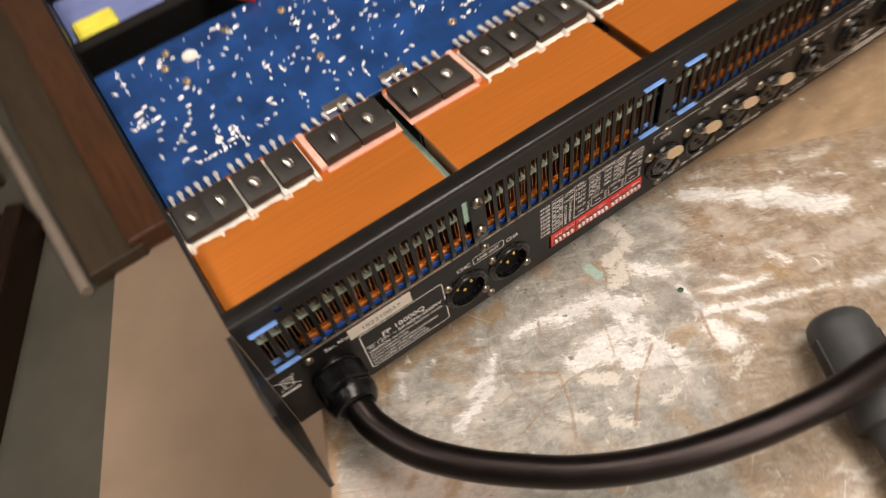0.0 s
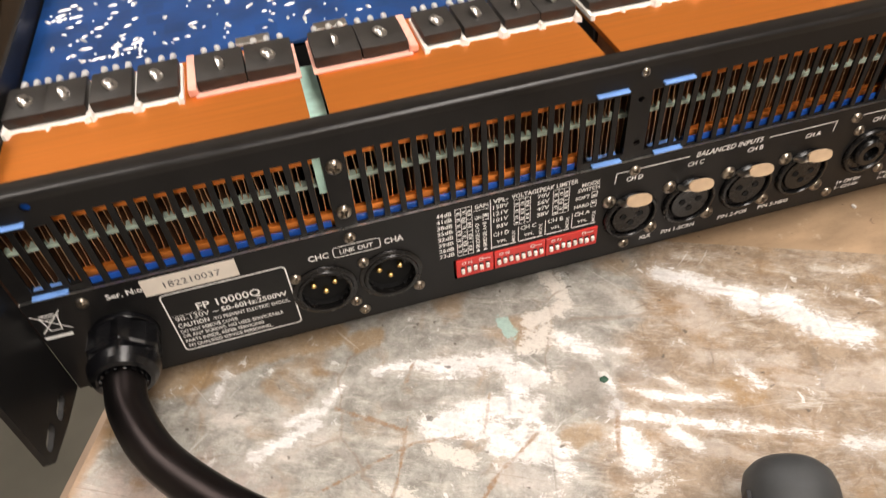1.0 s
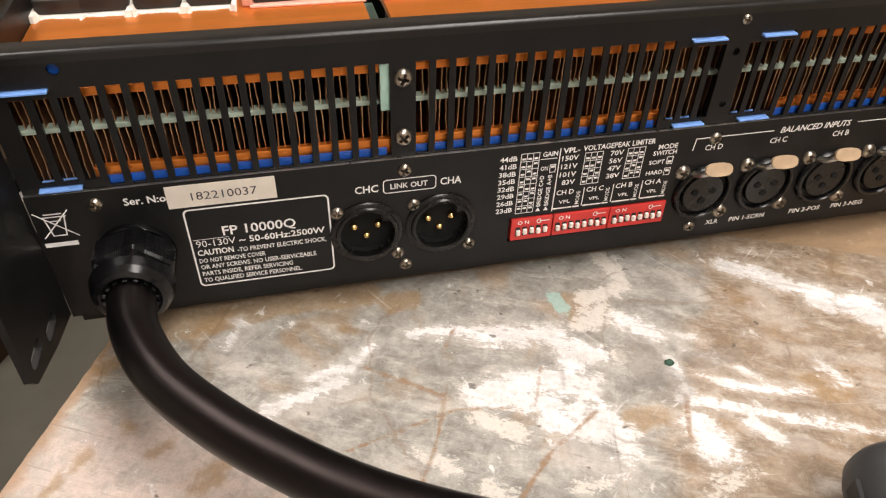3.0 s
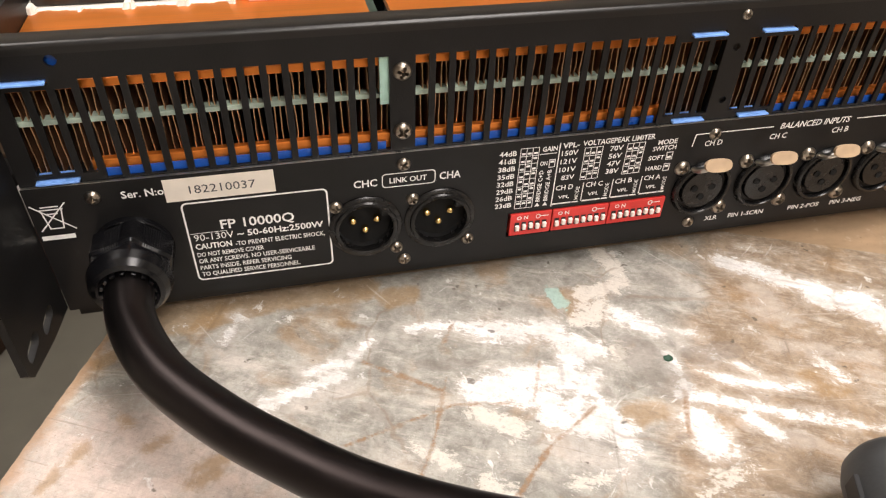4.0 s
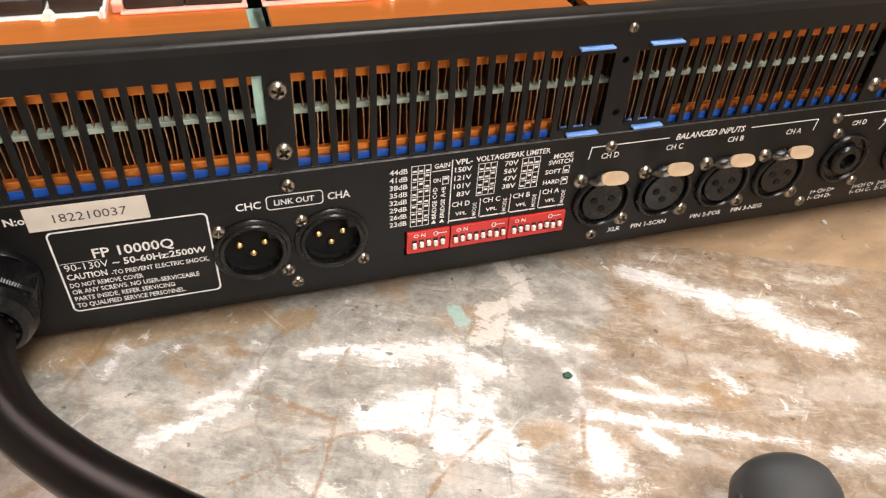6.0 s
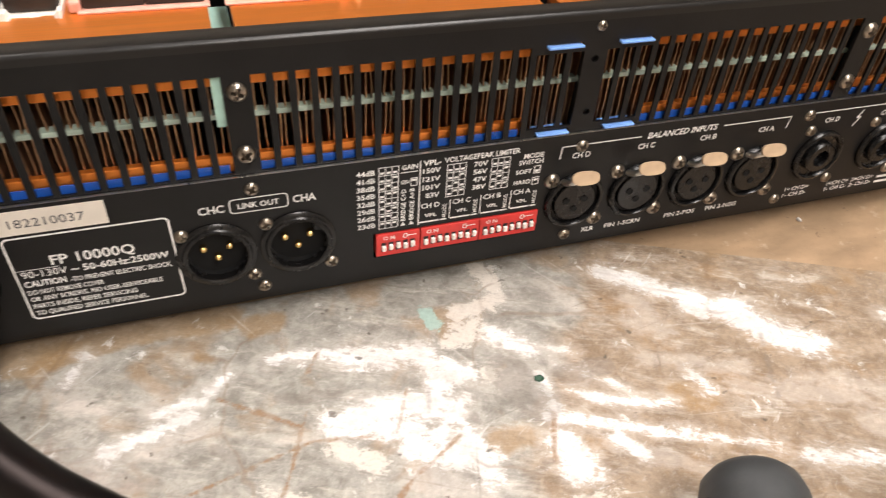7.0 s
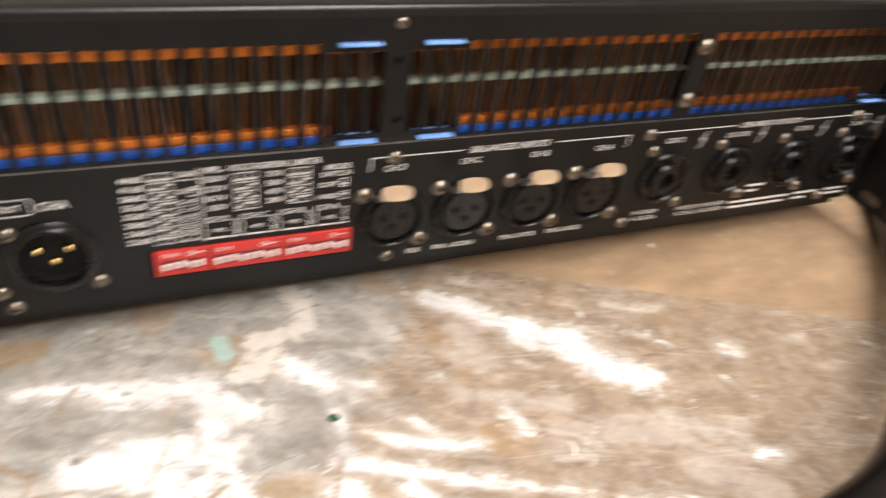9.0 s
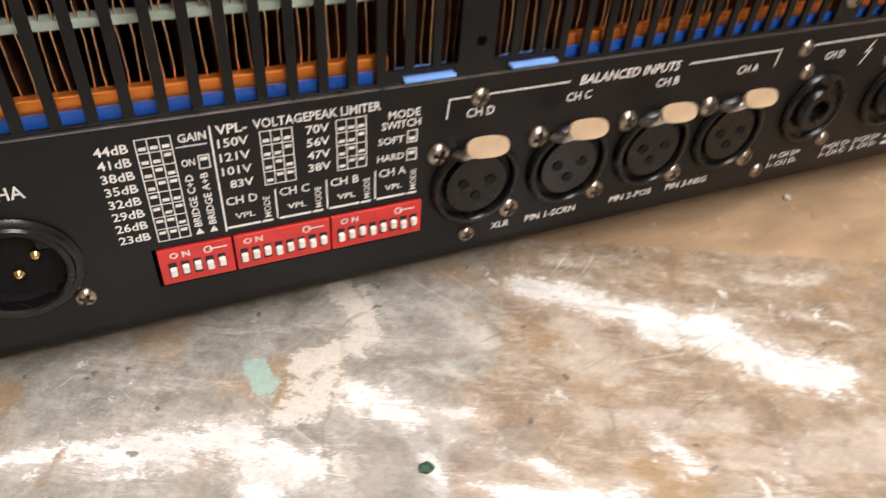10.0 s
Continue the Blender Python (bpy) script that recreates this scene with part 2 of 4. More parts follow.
DARK = [(172, -85, 180, -81, 0.9), (154, -45, 151, -55, 0.4), (124, -57, 128, -54, 0.3), (252, -28, 266, -24, 0.3), (276, -54, 263, -80, 0.3), (88, -50, 94, -56, 2.1), (164, -59, 165, -62, 1.1), (108, -37, 126, -40, 2.0),
        (181, -46, 186, -61, 7.0), (200, -52, 214, -52, 4.0)]


def sheet_material():
    m = bpy.data.materials.new("worn_painted_sheet")
    m.use_nodes = True
    nt = m.node_tree
    N, L = nt.nodes.new, nt.links.new
    b = nt.nodes["Principled BSDF"]
    tc = N("ShaderNodeTexCoord")

    def noise_of(scale, detail=6.0, rough=0.6, warp=0.0, stretch=None, angle=0.0):
        n = N("ShaderNodeTexNoise")
        n.inputs["Scale"].default_value, n.inputs["Detail"].default_value = scale, detail
        n.inputs["Roughness"].default_value, n.inputs["Distortion"].default_value = rough, warp
        src = tc.outputs["Object"]
        if stretch:
            mp = N("ShaderNodeMapping")
            mp.inputs["Rotation"].default_value = (0, 0, radians(-angle))
            L(src, mp.inputs["Vector"])
            sc = N("ShaderNodeVectorMath")
            sc.operation = "MULTIPLY"
            sc.inputs[1].default_value = stretch
            L(mp.outputs[0], sc.inputs[0])
            src = sc.outputs[0]
        L(src, n.inputs["Vector"])
        return n.outputs["Fac"]

    def step(x, lo, hi, a=0.0, c=1.0):
        r = N("ShaderNodeMapRange")
        r.interpolation_type = "SMOOTHSTEP"
        r.inputs[1].default_value, r.inputs[2].default_value = lo, hi
        r.inputs[3].default_value, r.inputs[4].default_value = a, c
        L(x, r.inputs[0])
        return r.outputs[0]

    def math_of(op, x, y):
        n = N("ShaderNodeMath")
        n.operation = op
        for i, v in enumerate((x, y)):
            if isinstance(v, (int, float)):
                n.inputs[i].default_value = v
            else:
                L(v, n.inputs[i])
        return n.outputs[0]

    def mix(fac, x, y):
        n = N("ShaderNodeMix")
        n.data_type = "RGBA"
        if isinstance(fac, (int, float)):
            n.inputs[0].default_value = fac
        else:
            L(fac, n.inputs[0])
        for i, v in ((6, x), (7, y)):
            if isinstance(v, tuple):
                n.inputs[i].default_value = (*v, 1)
            else:
                L(v, n.inputs[i])
        return n.outputs[2]

    def ellipse(cx, cy, a, c, angle):
        mp = N("ShaderNodeVectorMath")
        mp.operation = "SUBTRACT"
        mp.inputs[1].default_value = (cx / 1000, cy / 1000, 0)
        L(tc.outputs["Object"], mp.inputs[0])
        rot = N("ShaderNodeVectorRotate")
        rot.rotation_type = "Z_AXIS"
        rot.inputs["Angle"].default_value = radians(-angle)
        L(mp.outputs[0], rot.inputs["Vector"])
        sc = N("ShaderNodeVectorMath")
        sc.operation = "MULTIPLY"
        sc.inputs[1].default_value = (1000 / a, 1000 / c, 0)
        L(rot.outputs[0], sc.inputs[0])
        ln = N("ShaderNodeVectorMath")
        ln.operation = "LENGTH"
        L(sc.outputs[0], ln.inputs[0])
        return ln.outputs["Value"]

    def strokes(name):
        """Distance in mm to the nearest mark of that kind, kept on the mesh."""
        n = N("ShaderNodeAttribute")
        n.attribute_name = name
        return n.outputs["Fac"]

    big, mid, fine = noise_of(22, 4), noise_of(110, 12, 0.76, 0.4), noise_of(420, 8, 0.75)
    streak = noise_of(60, 10, 0.76, 0.4, (0.45, 1.4, 1), -24)
    bristle = noise_of(130, 9, 0.78, 0.7, (0.35, 1.4, 1), -26)
    scratch = noise_of(260, 5, 0.65, 0.2, (0.07, 1.6, 1), -28)
    blotch = noise_of(130, 9, 0.72, 0.5)
    # brown bare board, greyed on one side
    brown = mix(step(mid, 0.35, 0.65), (0.2, 0.14, 0.088), (0.375, 0.285, 0.2))
    grey = mix(step(mid, 0.35, 0.68), (0.2, 0.19, 0.165), (0.42, 0.405, 0.365))
    sep = N("ShaderNodeSeparateXYZ")
    L(tc.outputs["Object"], sep.inputs[0])
    # line from (0.232, 0.007) down to (0.19, -0.06)
    side = math_of("SUBTRACT", sep.outputs[0], math_of("MULTIPLY", sep.outputs[1], 0.62))
    side = math_of("ADD", side, math_of("MULTIPLY", math_of("SUBTRACT", big, 0.5), 0.05))
    base = mix(step(side, 0.222, 0.234), grey, brown)
    # rusty patches on the grey side
    base = mix(math_of("MULTIPLY", step(noise_of(38, 5, 0.6, 0.5), 0.53, 0.67), 0.55), base, (0.33, 0.2, 0.09))
    # thin pale film of old paint
    film = math_of("MULTIPLY", step(streak, 0.5, 0.66), step(big, 0.4, 0.6))
    base = mix(math_of("MULTIPLY", film, 0.7), base, (0.66, 0.61, 0.54))
    # dry brush strokes of thinned paint
    base = mix(math_of("MULTIPLY", step(bristle, 0.48, 0.66), step(noise_of(14, 4), 0.4, 0.62, 0.02, 0.5)), base, (0.62, 0.57, 0.51))
    # pinkish worn corner
    corner = step(math_of("ADD", ellipse(25, -62, 52, 34, -20), math_of("MULTIPLY", mid, 1.2)), 1.15, 1.6, 1.0, 0.0)
    base = mix(math_of("MULTIPLY", corner, step(blotch, 0.36, 0.6, 0.4, 0.8)), base, (0.62, 0.5, 0.44))
    # ochre stains
    ochre = math_of("ADD", strokes("ochre"), math_of("MULTIPLY", math_of("SUBTRACT", mid, 0.5), 11.0))
    base = mix(math_of("MULTIPLY", step(ochre, -1.5, 1.6, 1.0, 0.0), 0.62), base, (0.34, 0.21, 0.09))
    # white paint, broken up at its edges
    flake = noise_of(420, 9, 0.85, 0.6, (0.5, 1.3, 1), -32)
    grit = noise_of(260, 10, 0.88, 0.3)

    def ragged(a, c, e):
        w = math_of("MULTIPLY", math_of("SUBTRACT", blotch, 0.5), a)
        w = math_of("ADD", w, math_of("MULTIPLY", math_of("SUBTRACT", bristle, 0.5), c))
        w = math_of("ADD", w, math_of("MULTIPLY", math_of("SUBTRACT", grit, 0.5), e))
        return math_of("ADD", w, math_of("MULTIPLY", math_of("SUBTRACT", flake, 0.5), e))

    solid = strokes("solid")
    thin = strokes("thin")
    cream = strokes("cream")
    haze = math_of("ADD", math_of("MINIMUM", strokes("film"), math_of("ADD", math_of("MINIMUM", solid, thin), -2.0)), ragged(16.0, 22.0, 6.0))
    halo = step(math_of("MINIMUM", solid, cream), 0.0, 9.0, 1.0, 0.0)
    base = mix(step(haze, -2.5, 2.5, 0.4, 0.0), base, (0.64, 0.585, 0.53))
    base = mix(math_of("MULTIPLY", step(math_of("ADD", cream, ragged(14.0, 9.0, 16.0)), -0.9, 0.7, 0.9, 0.0), step(fine, 0.36, 0.5, 0.5, 1.0)), base, (0.7, 0.655, 0.585))
    total = step(math_of("ADD", solid, ragged(12.0, 12.0, 17.0)), -1.1, 0.7, 1.0, 0.0)
    total = math_of("MAXIMUM", total, step(math_of("ADD", thin, ragged(5.0, 10.0, 10.0)), -0.7, 0.5, 1.0, 0.0))
    flecks = math_of("MULTIPLY", step(noise_of(95, 8, 0.74, 0.6), 0.61, 0.65), step(big, 0.42, 0.55))
    total = math_of("MAXIMUM", total, math_of("MULTIPLY", flecks, 0.8))
    total = math_of("MAXIMUM", total, math_of("MULTIPLY", step(flake, 0.58, 0.66), math_of("ADD", math_of("MULTIPLY", halo, 0.6), 0.14)))
    total = math_of("MULTIPLY", total, step(scratch, 0.33, 0.42, 0.5, 1.0))
    scuff = math_of("MULTIPLY", step(noise_of(190, 6, 0.7, 0.3, (0.2, 1.5, 1), 38), 0.62, 0.68), step(big, 0.42, 0.58))
    total = math_of("MAXIMUM", total, math_of("MULTIPLY", scuff, 0.5))
    white = mix(step(streak, 0.4, 0.62), (0.66, 0.645, 0.62), (0.86, 0.855, 0.84))
    base = mix(math_of("MULTIPLY", total, step(blotch, 0.3, 0.5, 0.72, 1.0)), base, white)
    # pale grit and dark grime rubbed into the whole surface
    base = mix(step(grit, 0.53, 0.66, 0.0, 0.4), base, (0.74, 0.71, 0.67))
    base = mix(step(grit, 0.32, 0.47, 0.42, 0.0), base, (0.17, 0.14, 0.11))
    # teal spot
    d = math_of("ADD", ellipse(163.5, -15.5, 7.5, 3.6, 98), math_of("MULTIPLY", math_of("SUBTRACT", mid, 0.5), 3.5))
    base = mix(step(d, 0.7, 0.95, 0.9, 0.0), base, (0.36, 0.52, 0.47))
    # rusty lines and dark gouges
    wob2 = math_of("MULTIPLY", math_of("SUBTRACT", noise_of(90, 5), 0.5), 5.0)
    d = math_of("ADD", strokes("rust"), math_of("ADD", math_of("MULTIPLY", math_of("ABSOLUTE", wob2, 0.0), 0.9), -0.25))
    base = mix(math_of("MULTIPLY", step(math_of("ADD", d, ragged(3.0, 0.0, 3.0)), -0.5, 0.5, 0.85, 0.0), step(blotch, 0.38, 0.54, 0.4, 1.0)), base, (0.27, 0.145, 0.06))
    d = math_of("ADD", strokes("dark"), math_of("ADD", wob2, ragged(4.0, 0.0, 4.0)))
    base = mix(step(d, -0.5, 0.7, 0.4, 0.0), base, (0.17, 0.145, 0.125))
    # cracks, and fine scratches in several directions
    vo = N("ShaderNodeTexVoronoi")
    vo.feature = "DISTANCE_TO_EDGE"
    vo.inputs["Scale"].default_value = 16
    wv = N("ShaderNodeVectorMath")
    wv.operation = "MULTIPLY_ADD"
    nz = N("ShaderNodeTexNoise")
    nz.inputs["Scale"].default_value = 60
    L(tc.outputs["Object"], nz.inputs["Vector"])
    L(nz.outputs["Color"], wv.inputs[0])
    wv.inputs[1].default_value = (0.012, 0.012, 0.0)
    L(tc.outputs["Object"], wv.inputs[2])
    L(wv.outputs[0], vo.inputs["Vector"])
    crack = math_of("MULTIPLY", step(vo.outputs["Distance"], 0.003, 0.011, 0.4, 0.0), step(noise_of(30, 3), 0.48, 0.6))
    base = mix(crack, base, (0.2, 0.13, 0.075))
    for angle, tone, lo in ((12, (0.1, 0.08, 0.06), 0.66), (-62, (0.7, 0.67, 0.62), 0.66), (74, (0.12, 0.1, 0.075), 0.67), (-8, (0.66, 0.62, 0.57), 0.67)):
        base = mix(step(noise_of(330, 3, 0.55, 0.1, (0.045, 1.5, 1), angle), lo, lo + 0.06, 0.0, 0.32), base, tone)
    # rusty rim along the cut edge
    rim = math_of("SUBTRACT", math_of("SUBTRACT", sep.outputs[0], math_of("MULTIPLY", sep.outputs[1], 0.413)), math_of("MULTIPLY", blotch, 0.012))
    base = mix(step(rim, 0.003, 0.0085, 0.75, 0.0), base, (0.36, 0.21, 0.105))
    # dark specks and long fine scratches
    base = mix(step(noise_of(160, 3, 0.5), 0.69, 0.73, 0.0, 0.75), base, (0.07, 0.055, 0.04))
    base = mix(step(scratch, 0.62, 0.7, 0.0, 0.4), base, (0.12, 0.09, 0.06))
    base = mix(step(fine, 0.35, 0.7, 0.0, 0.24), base, (0.1, 0.08, 0.06))
    base = mix(step(noise_of(1100, 3, 0.6), 0.62, 0.72, 0.0, 0.4), base, (0.09, 0.07, 0.05))
    base = mix(step(noise_of(60, 9, 0.75, 0.8), 0.55, 0.7, 0.0, 0.3), base, (0.2, 0.165, 0.125))
    L(base, b.inputs["Base Color"])
    L(step(mid, 0.3, 0.7, 0.34, 0.6), b.inputs["Roughness"])
    bp = N("ShaderNodeBump")
    bp.inputs["Strength"].default_value, bp.inputs["Distance"].default_value = 0.35, 0.0006
    L(math_of("ADD", math_of("MULTIPLY", blotch, 0.5), math_of("ADD", math_of("MULTIPLY", fine, 0.4), scratch)), bp.inputs["Height"])
    L(bp.outputs[0], b.inputs["Normal"])
    return m


M_SHEET = sheet_material()


# ---- mesh helpers ----
def mesh_of(bm, name, mat, smooth=False):
    me = bpy.data.meshes.new(name)
    bmesh.ops.recalc_face_normals(bm, faces=bm.faces[:])
    bm.to_mesh(me)
    bm.free()
    me.materials.append(mat)
    if smooth:
        me.polygons.foreach_set("use_smooth", [True] * len(me.polygons))
        me.set_sharp_from_angle(angle=radians(40))
    return me


def part(name, bm, mat, parent=None, label="", smooth=False):
    ob = new(name, mesh_of(bm, name, mat, smooth))
    ob.parent = parent
    return tagged(ob, label)


def piece(name, me, parent, m, label=""):
    ob = new(name, me)
    ob.parent = parent
    ob.matrix_basis = m
    return tagged(ob, label)


def thing(name, label, category, group="", kind=""):
    return tagged(new(name), label, category, group, kind)


def box(bm, x0, x1, y0, y1, z0, z1, bevel=0.0):
    r = bmesh.ops.create_cube(bm, size=1)
    for v in r["verts"]:
        v.co = ((x0 + x1) / 2 + v.co.x * (x1 - x0), (y0 + y1) / 2 + v.co.y * (y1 - y0), (z0 + z1) / 2 + v.co.z * (z1 - z0))
    if bevel:
        es = list({e for v in r["verts"] for e in v.link_edges})
        bmesh.ops.bevel(bm, geom=es, offset=bevel, segments=2, affect="EDGES", profile=0.5)
    return bm


def boxes(*dims, bevel=0.0):
    bm = bmesh.new()
    for d in dims:
        box(bm, *d, bevel=bevel)
    return bm


def lathe(profile, seg=32, bm=None, cx=0.0, cz=0.0):
    """Turn (radius, y) pairs round the y axis through cx, cz."""
    bm = bm or bmesh.new()
    rings = []
    for r, y in profile:
        if r < 1e-6:
            rings.append([bm.verts.new((cx, y, cz))])
        else:
            rings.append([bm.verts.new((cx + r * math.cos(a), y, cz + r * math.sin(a))) for a in (2 * math.pi * i / seg for i in range(seg))])
    for p, q in zip(rings, rings[1:]):
        for i in range(seg):
            j = (i + 1) % seg
            if len(p) == 1 and len(q) == 1:
                continue
            if len(p) == 1:
                bm.faces.new((p[0], q[i], q[j]))
            elif len(q) == 1:
                bm.faces.new((p[i], p[j], q[0]))
            else:
                bm.faces.new((p[i], p[j], q[j], q[i]))
    return bm


def plate(x0, x1, z0, z1, y0, y1, holes):
    """A plate in the xz plane with rectangular holes (x0, x1, z0, z1) cut right through."""
    xs = sorted({x0, x1, *(h[0] for h in holes), *(h[1] for h in holes)})
    zs = sorted({z0, z1, *(h[2] for h in holes), *(h[3] for h in holes)})
    verts, faces, index = [], [], {}

    def vert(i, j, k):
        if (i, j, k) not in index:
            index[i, j, k] = len(verts)
            verts.append((xs[i], (y0, y1)[k], zs[j]))
        return index[i, j, k]

    def solid(i, j):
        if not (0 <= i < len(xs) - 1 and 0 <= j < len(zs) - 1):
            return False
        cx, cz = (xs[i] + xs[i + 1]) / 2, (zs[j] + zs[j + 1]) / 2
        return not any(h[0] < cx < h[1] and h[2] < cz < h[3] for h in holes)

    for i in range(len(xs) - 1):
        for j in range(len(zs) - 1):
            if not solid(i, j):
                continue
            for k in (0, 1):
                faces.append([vert(i, j, k), vert(i + 1, j, k), vert(i + 1, j + 1, k), vert(i, j + 1, k)])
            for di, dj, a, c in ((-1, 0, (0, 0), (0, 1)), (1, 0, (1, 0), (1, 1)), (0, -1, (0, 0), (1, 0)), (0, 1, (0, 1), (1, 1))):
                if not solid(i + di, j + dj):
                    p, q = (i + a[0], j + a[1]), (i + c[0], j + c[1])
                    faces.append([vert(*p, 0), vert(*q, 0), vert(*q, 1), vert(*p, 1)])
    me = bpy.data.meshes.new("plate")
    me.from_pydata(verts, [], faces)
    bm = bmesh.new()
    bm.from_mesh(me)
    bpy.data.meshes.remove(me)
    return bm


def extrude_yz(points, x0, x1):
    bm = bmesh.new()
    a = [bm.verts.new((x0, y, z)) for y, z in points]
    c = [bm.verts.new((x1, y, z)) for y, z in points]
    bm.faces.new(a)
    bm.faces.new(c[::-1])
    for i in range(len(points)):
        j = (i + 1) % len(points)
        bm.faces.new((a[i], a[j], c[j], c[i]))
    return bm


def extrude_xy(points, z0, z1):
    bm = bmesh.new()
    a = [bm.verts.new((x, y, z0)) for x, y in points]
    c = [bm.verts.new((x, y, z1)) for x, y in points]
    bm.faces.new(a[::-1])
    bm.faces.new(c)
    for i in range(len(points)):
        j = (i + 1) % len(points)
        bm.faces.new((a[i], a[j], c[j], c[i]))
    return bm


def smooth_path(points, steps=10):
    """Catmull-Rom through the points."""
    p = [Vector(q) for q in points]
    p = [2 * p[0] - p[1]] + p + [2 * p[-1] - p[-2]]
    out = []
    for i in range(1, len(p) - 2):
        for s in range(steps):
            t = s / steps
            out.append(0.5 * (2 * p[i] + (p[i + 1] - p[i - 1]) * t + (2 * p[i - 1] - 5 * p[i] + 4 * p[i + 1] - p[i + 2]) * t * t
                              + (3 * p[i] - p[i - 1] - 3 * p[i + 1] + p[i + 2]) * t ** 3))
    return out + [p[-2]]


def tube(points, radius, seg=20, bm=None):
    bm = bm or bmesh.new()
    up, rings = Vector((0, 0, 1)), []
    for i, c in enumerate(points):
        d = (points[min(i + 1, len(points) - 1)] - points[max(i - 1, 0)]).normalized()
        side = d.cross(up)
        side = side.normalized() if side.length > 1e-4 else Vector((1, 0, 0))
        top = side.cross(d)
        rings.append([bm.verts.new(c + radius * (math.cos(a) * side + math.sin(a) * top)) for a in (2 * math.pi * k / seg for k in range(seg))])
    for p, q in zip(rings, rings[1:]):
        for k in range(seg):
            bm.faces.new((p[k], p[(k + 1) % seg], q[(k + 1) % seg], q[k]))
    bm.faces.new(rings[0][::-1])
    bm.faces.new(rings[-1])
    return bm


# ---- room ----
def room():
    Z0, Z1 = -0.8, 1.6
    tagged(part("floor", boxes((-2.2, 2.2, -2.2, 2.6, Z0 - 0.1, Z0)), M_FLOOR), "dull grey-green workshop floor with pale specks", "floor", kind="structure")
    tagged(part("ceiling", boxes((-2.2, 2.2, -2.2, 2.6, Z1, Z1 + 0.1)), M_WALL), "plain pale ceiling", "ceiling", kind="structure")
    for n, d in (("wall_north", (-2.2, 2.2, 2.6, 2.7, Z0, Z1)), ("wall_south", (-2.2, 2.2, -2.3, -2.2, Z0, Z1)),
                 ("wall_west", (-2.3, -2.2, -2.3, 2.7, Z0, Z1)), ("wall_east", (2.2, 2.3, -2.3, 2.7, Z0, Z1))):
        tagged(part(n, boxes(d), M_WALL), "plain cream-painted wall", "wall", kind="structure")
    fx = thing("ceiling_light", "long white ceiling light fixture with frosted diffuser", "ceiling light", "ceiling lights")
    part("housing", boxes((-0.3, 0.3, -0.68, 0.68, -0.04, 0.0), bevel=0.006), M_WHITE, fx)
    part("diffuser", boxes((-0.27, 0.27, -0.65, 0.65, -0.055, -0.04), bevel=0.003), M_LAMP, fx)
    fx.matrix_basis = pose(*FIXTURES[0], Z1)
    for x, y in FIXTURES[1:]:
        copy_thing(fx, pose(x, y, Z1))


room()
# thin tan slab over the grey floor, its edge runs along the bench
tagged(part("tan_floor_slab", extrude_xy([(-0.2, 0.99), (-0.52, 0.19), (-0.9, -0.76), (0.9, -0.76), (0.9, 0.99)], -0.8, -0.792), M_TAN_SLAB),
       "plain thin tan slab lying on the grey floor", "mat")


# ---- bench ----
def bench():
    b = thing("workbench", "worn workbench with bare tan wooden top", "workbench")
    # the left edge leans along the way past the bench
    edge = [(0.007 + 0.413 * y, y) for y in (-0.62, 0.55)]
    outline = [edge[0], (1.1, -0.62), (1.1, 0.55), edge[1]]
    bm = extrude_xy(outline, -0.034, -0.0012)
    bmesh.ops.bevel(bm, geom=[e for e in bm.edges if abs(e.verts[0].co.z - e.verts[1].co.z) < 1e-5], offset=0.0012, segments=2, affect="EDGES")
    part("bench_top", bm, M_BOARD, b)
    me = mesh_of(boxes((-0.03, 0.03, -0.03, 0.03, -0.8, -0.034), bevel=0.004), "leg", M_WOOD)
    for x, y in ((-0.16, -0.54), (1.02, -0.54), (1.02, 0.47), (0.3, 0.47)):
        piece("leg", me, b, pose(x, y, 0))


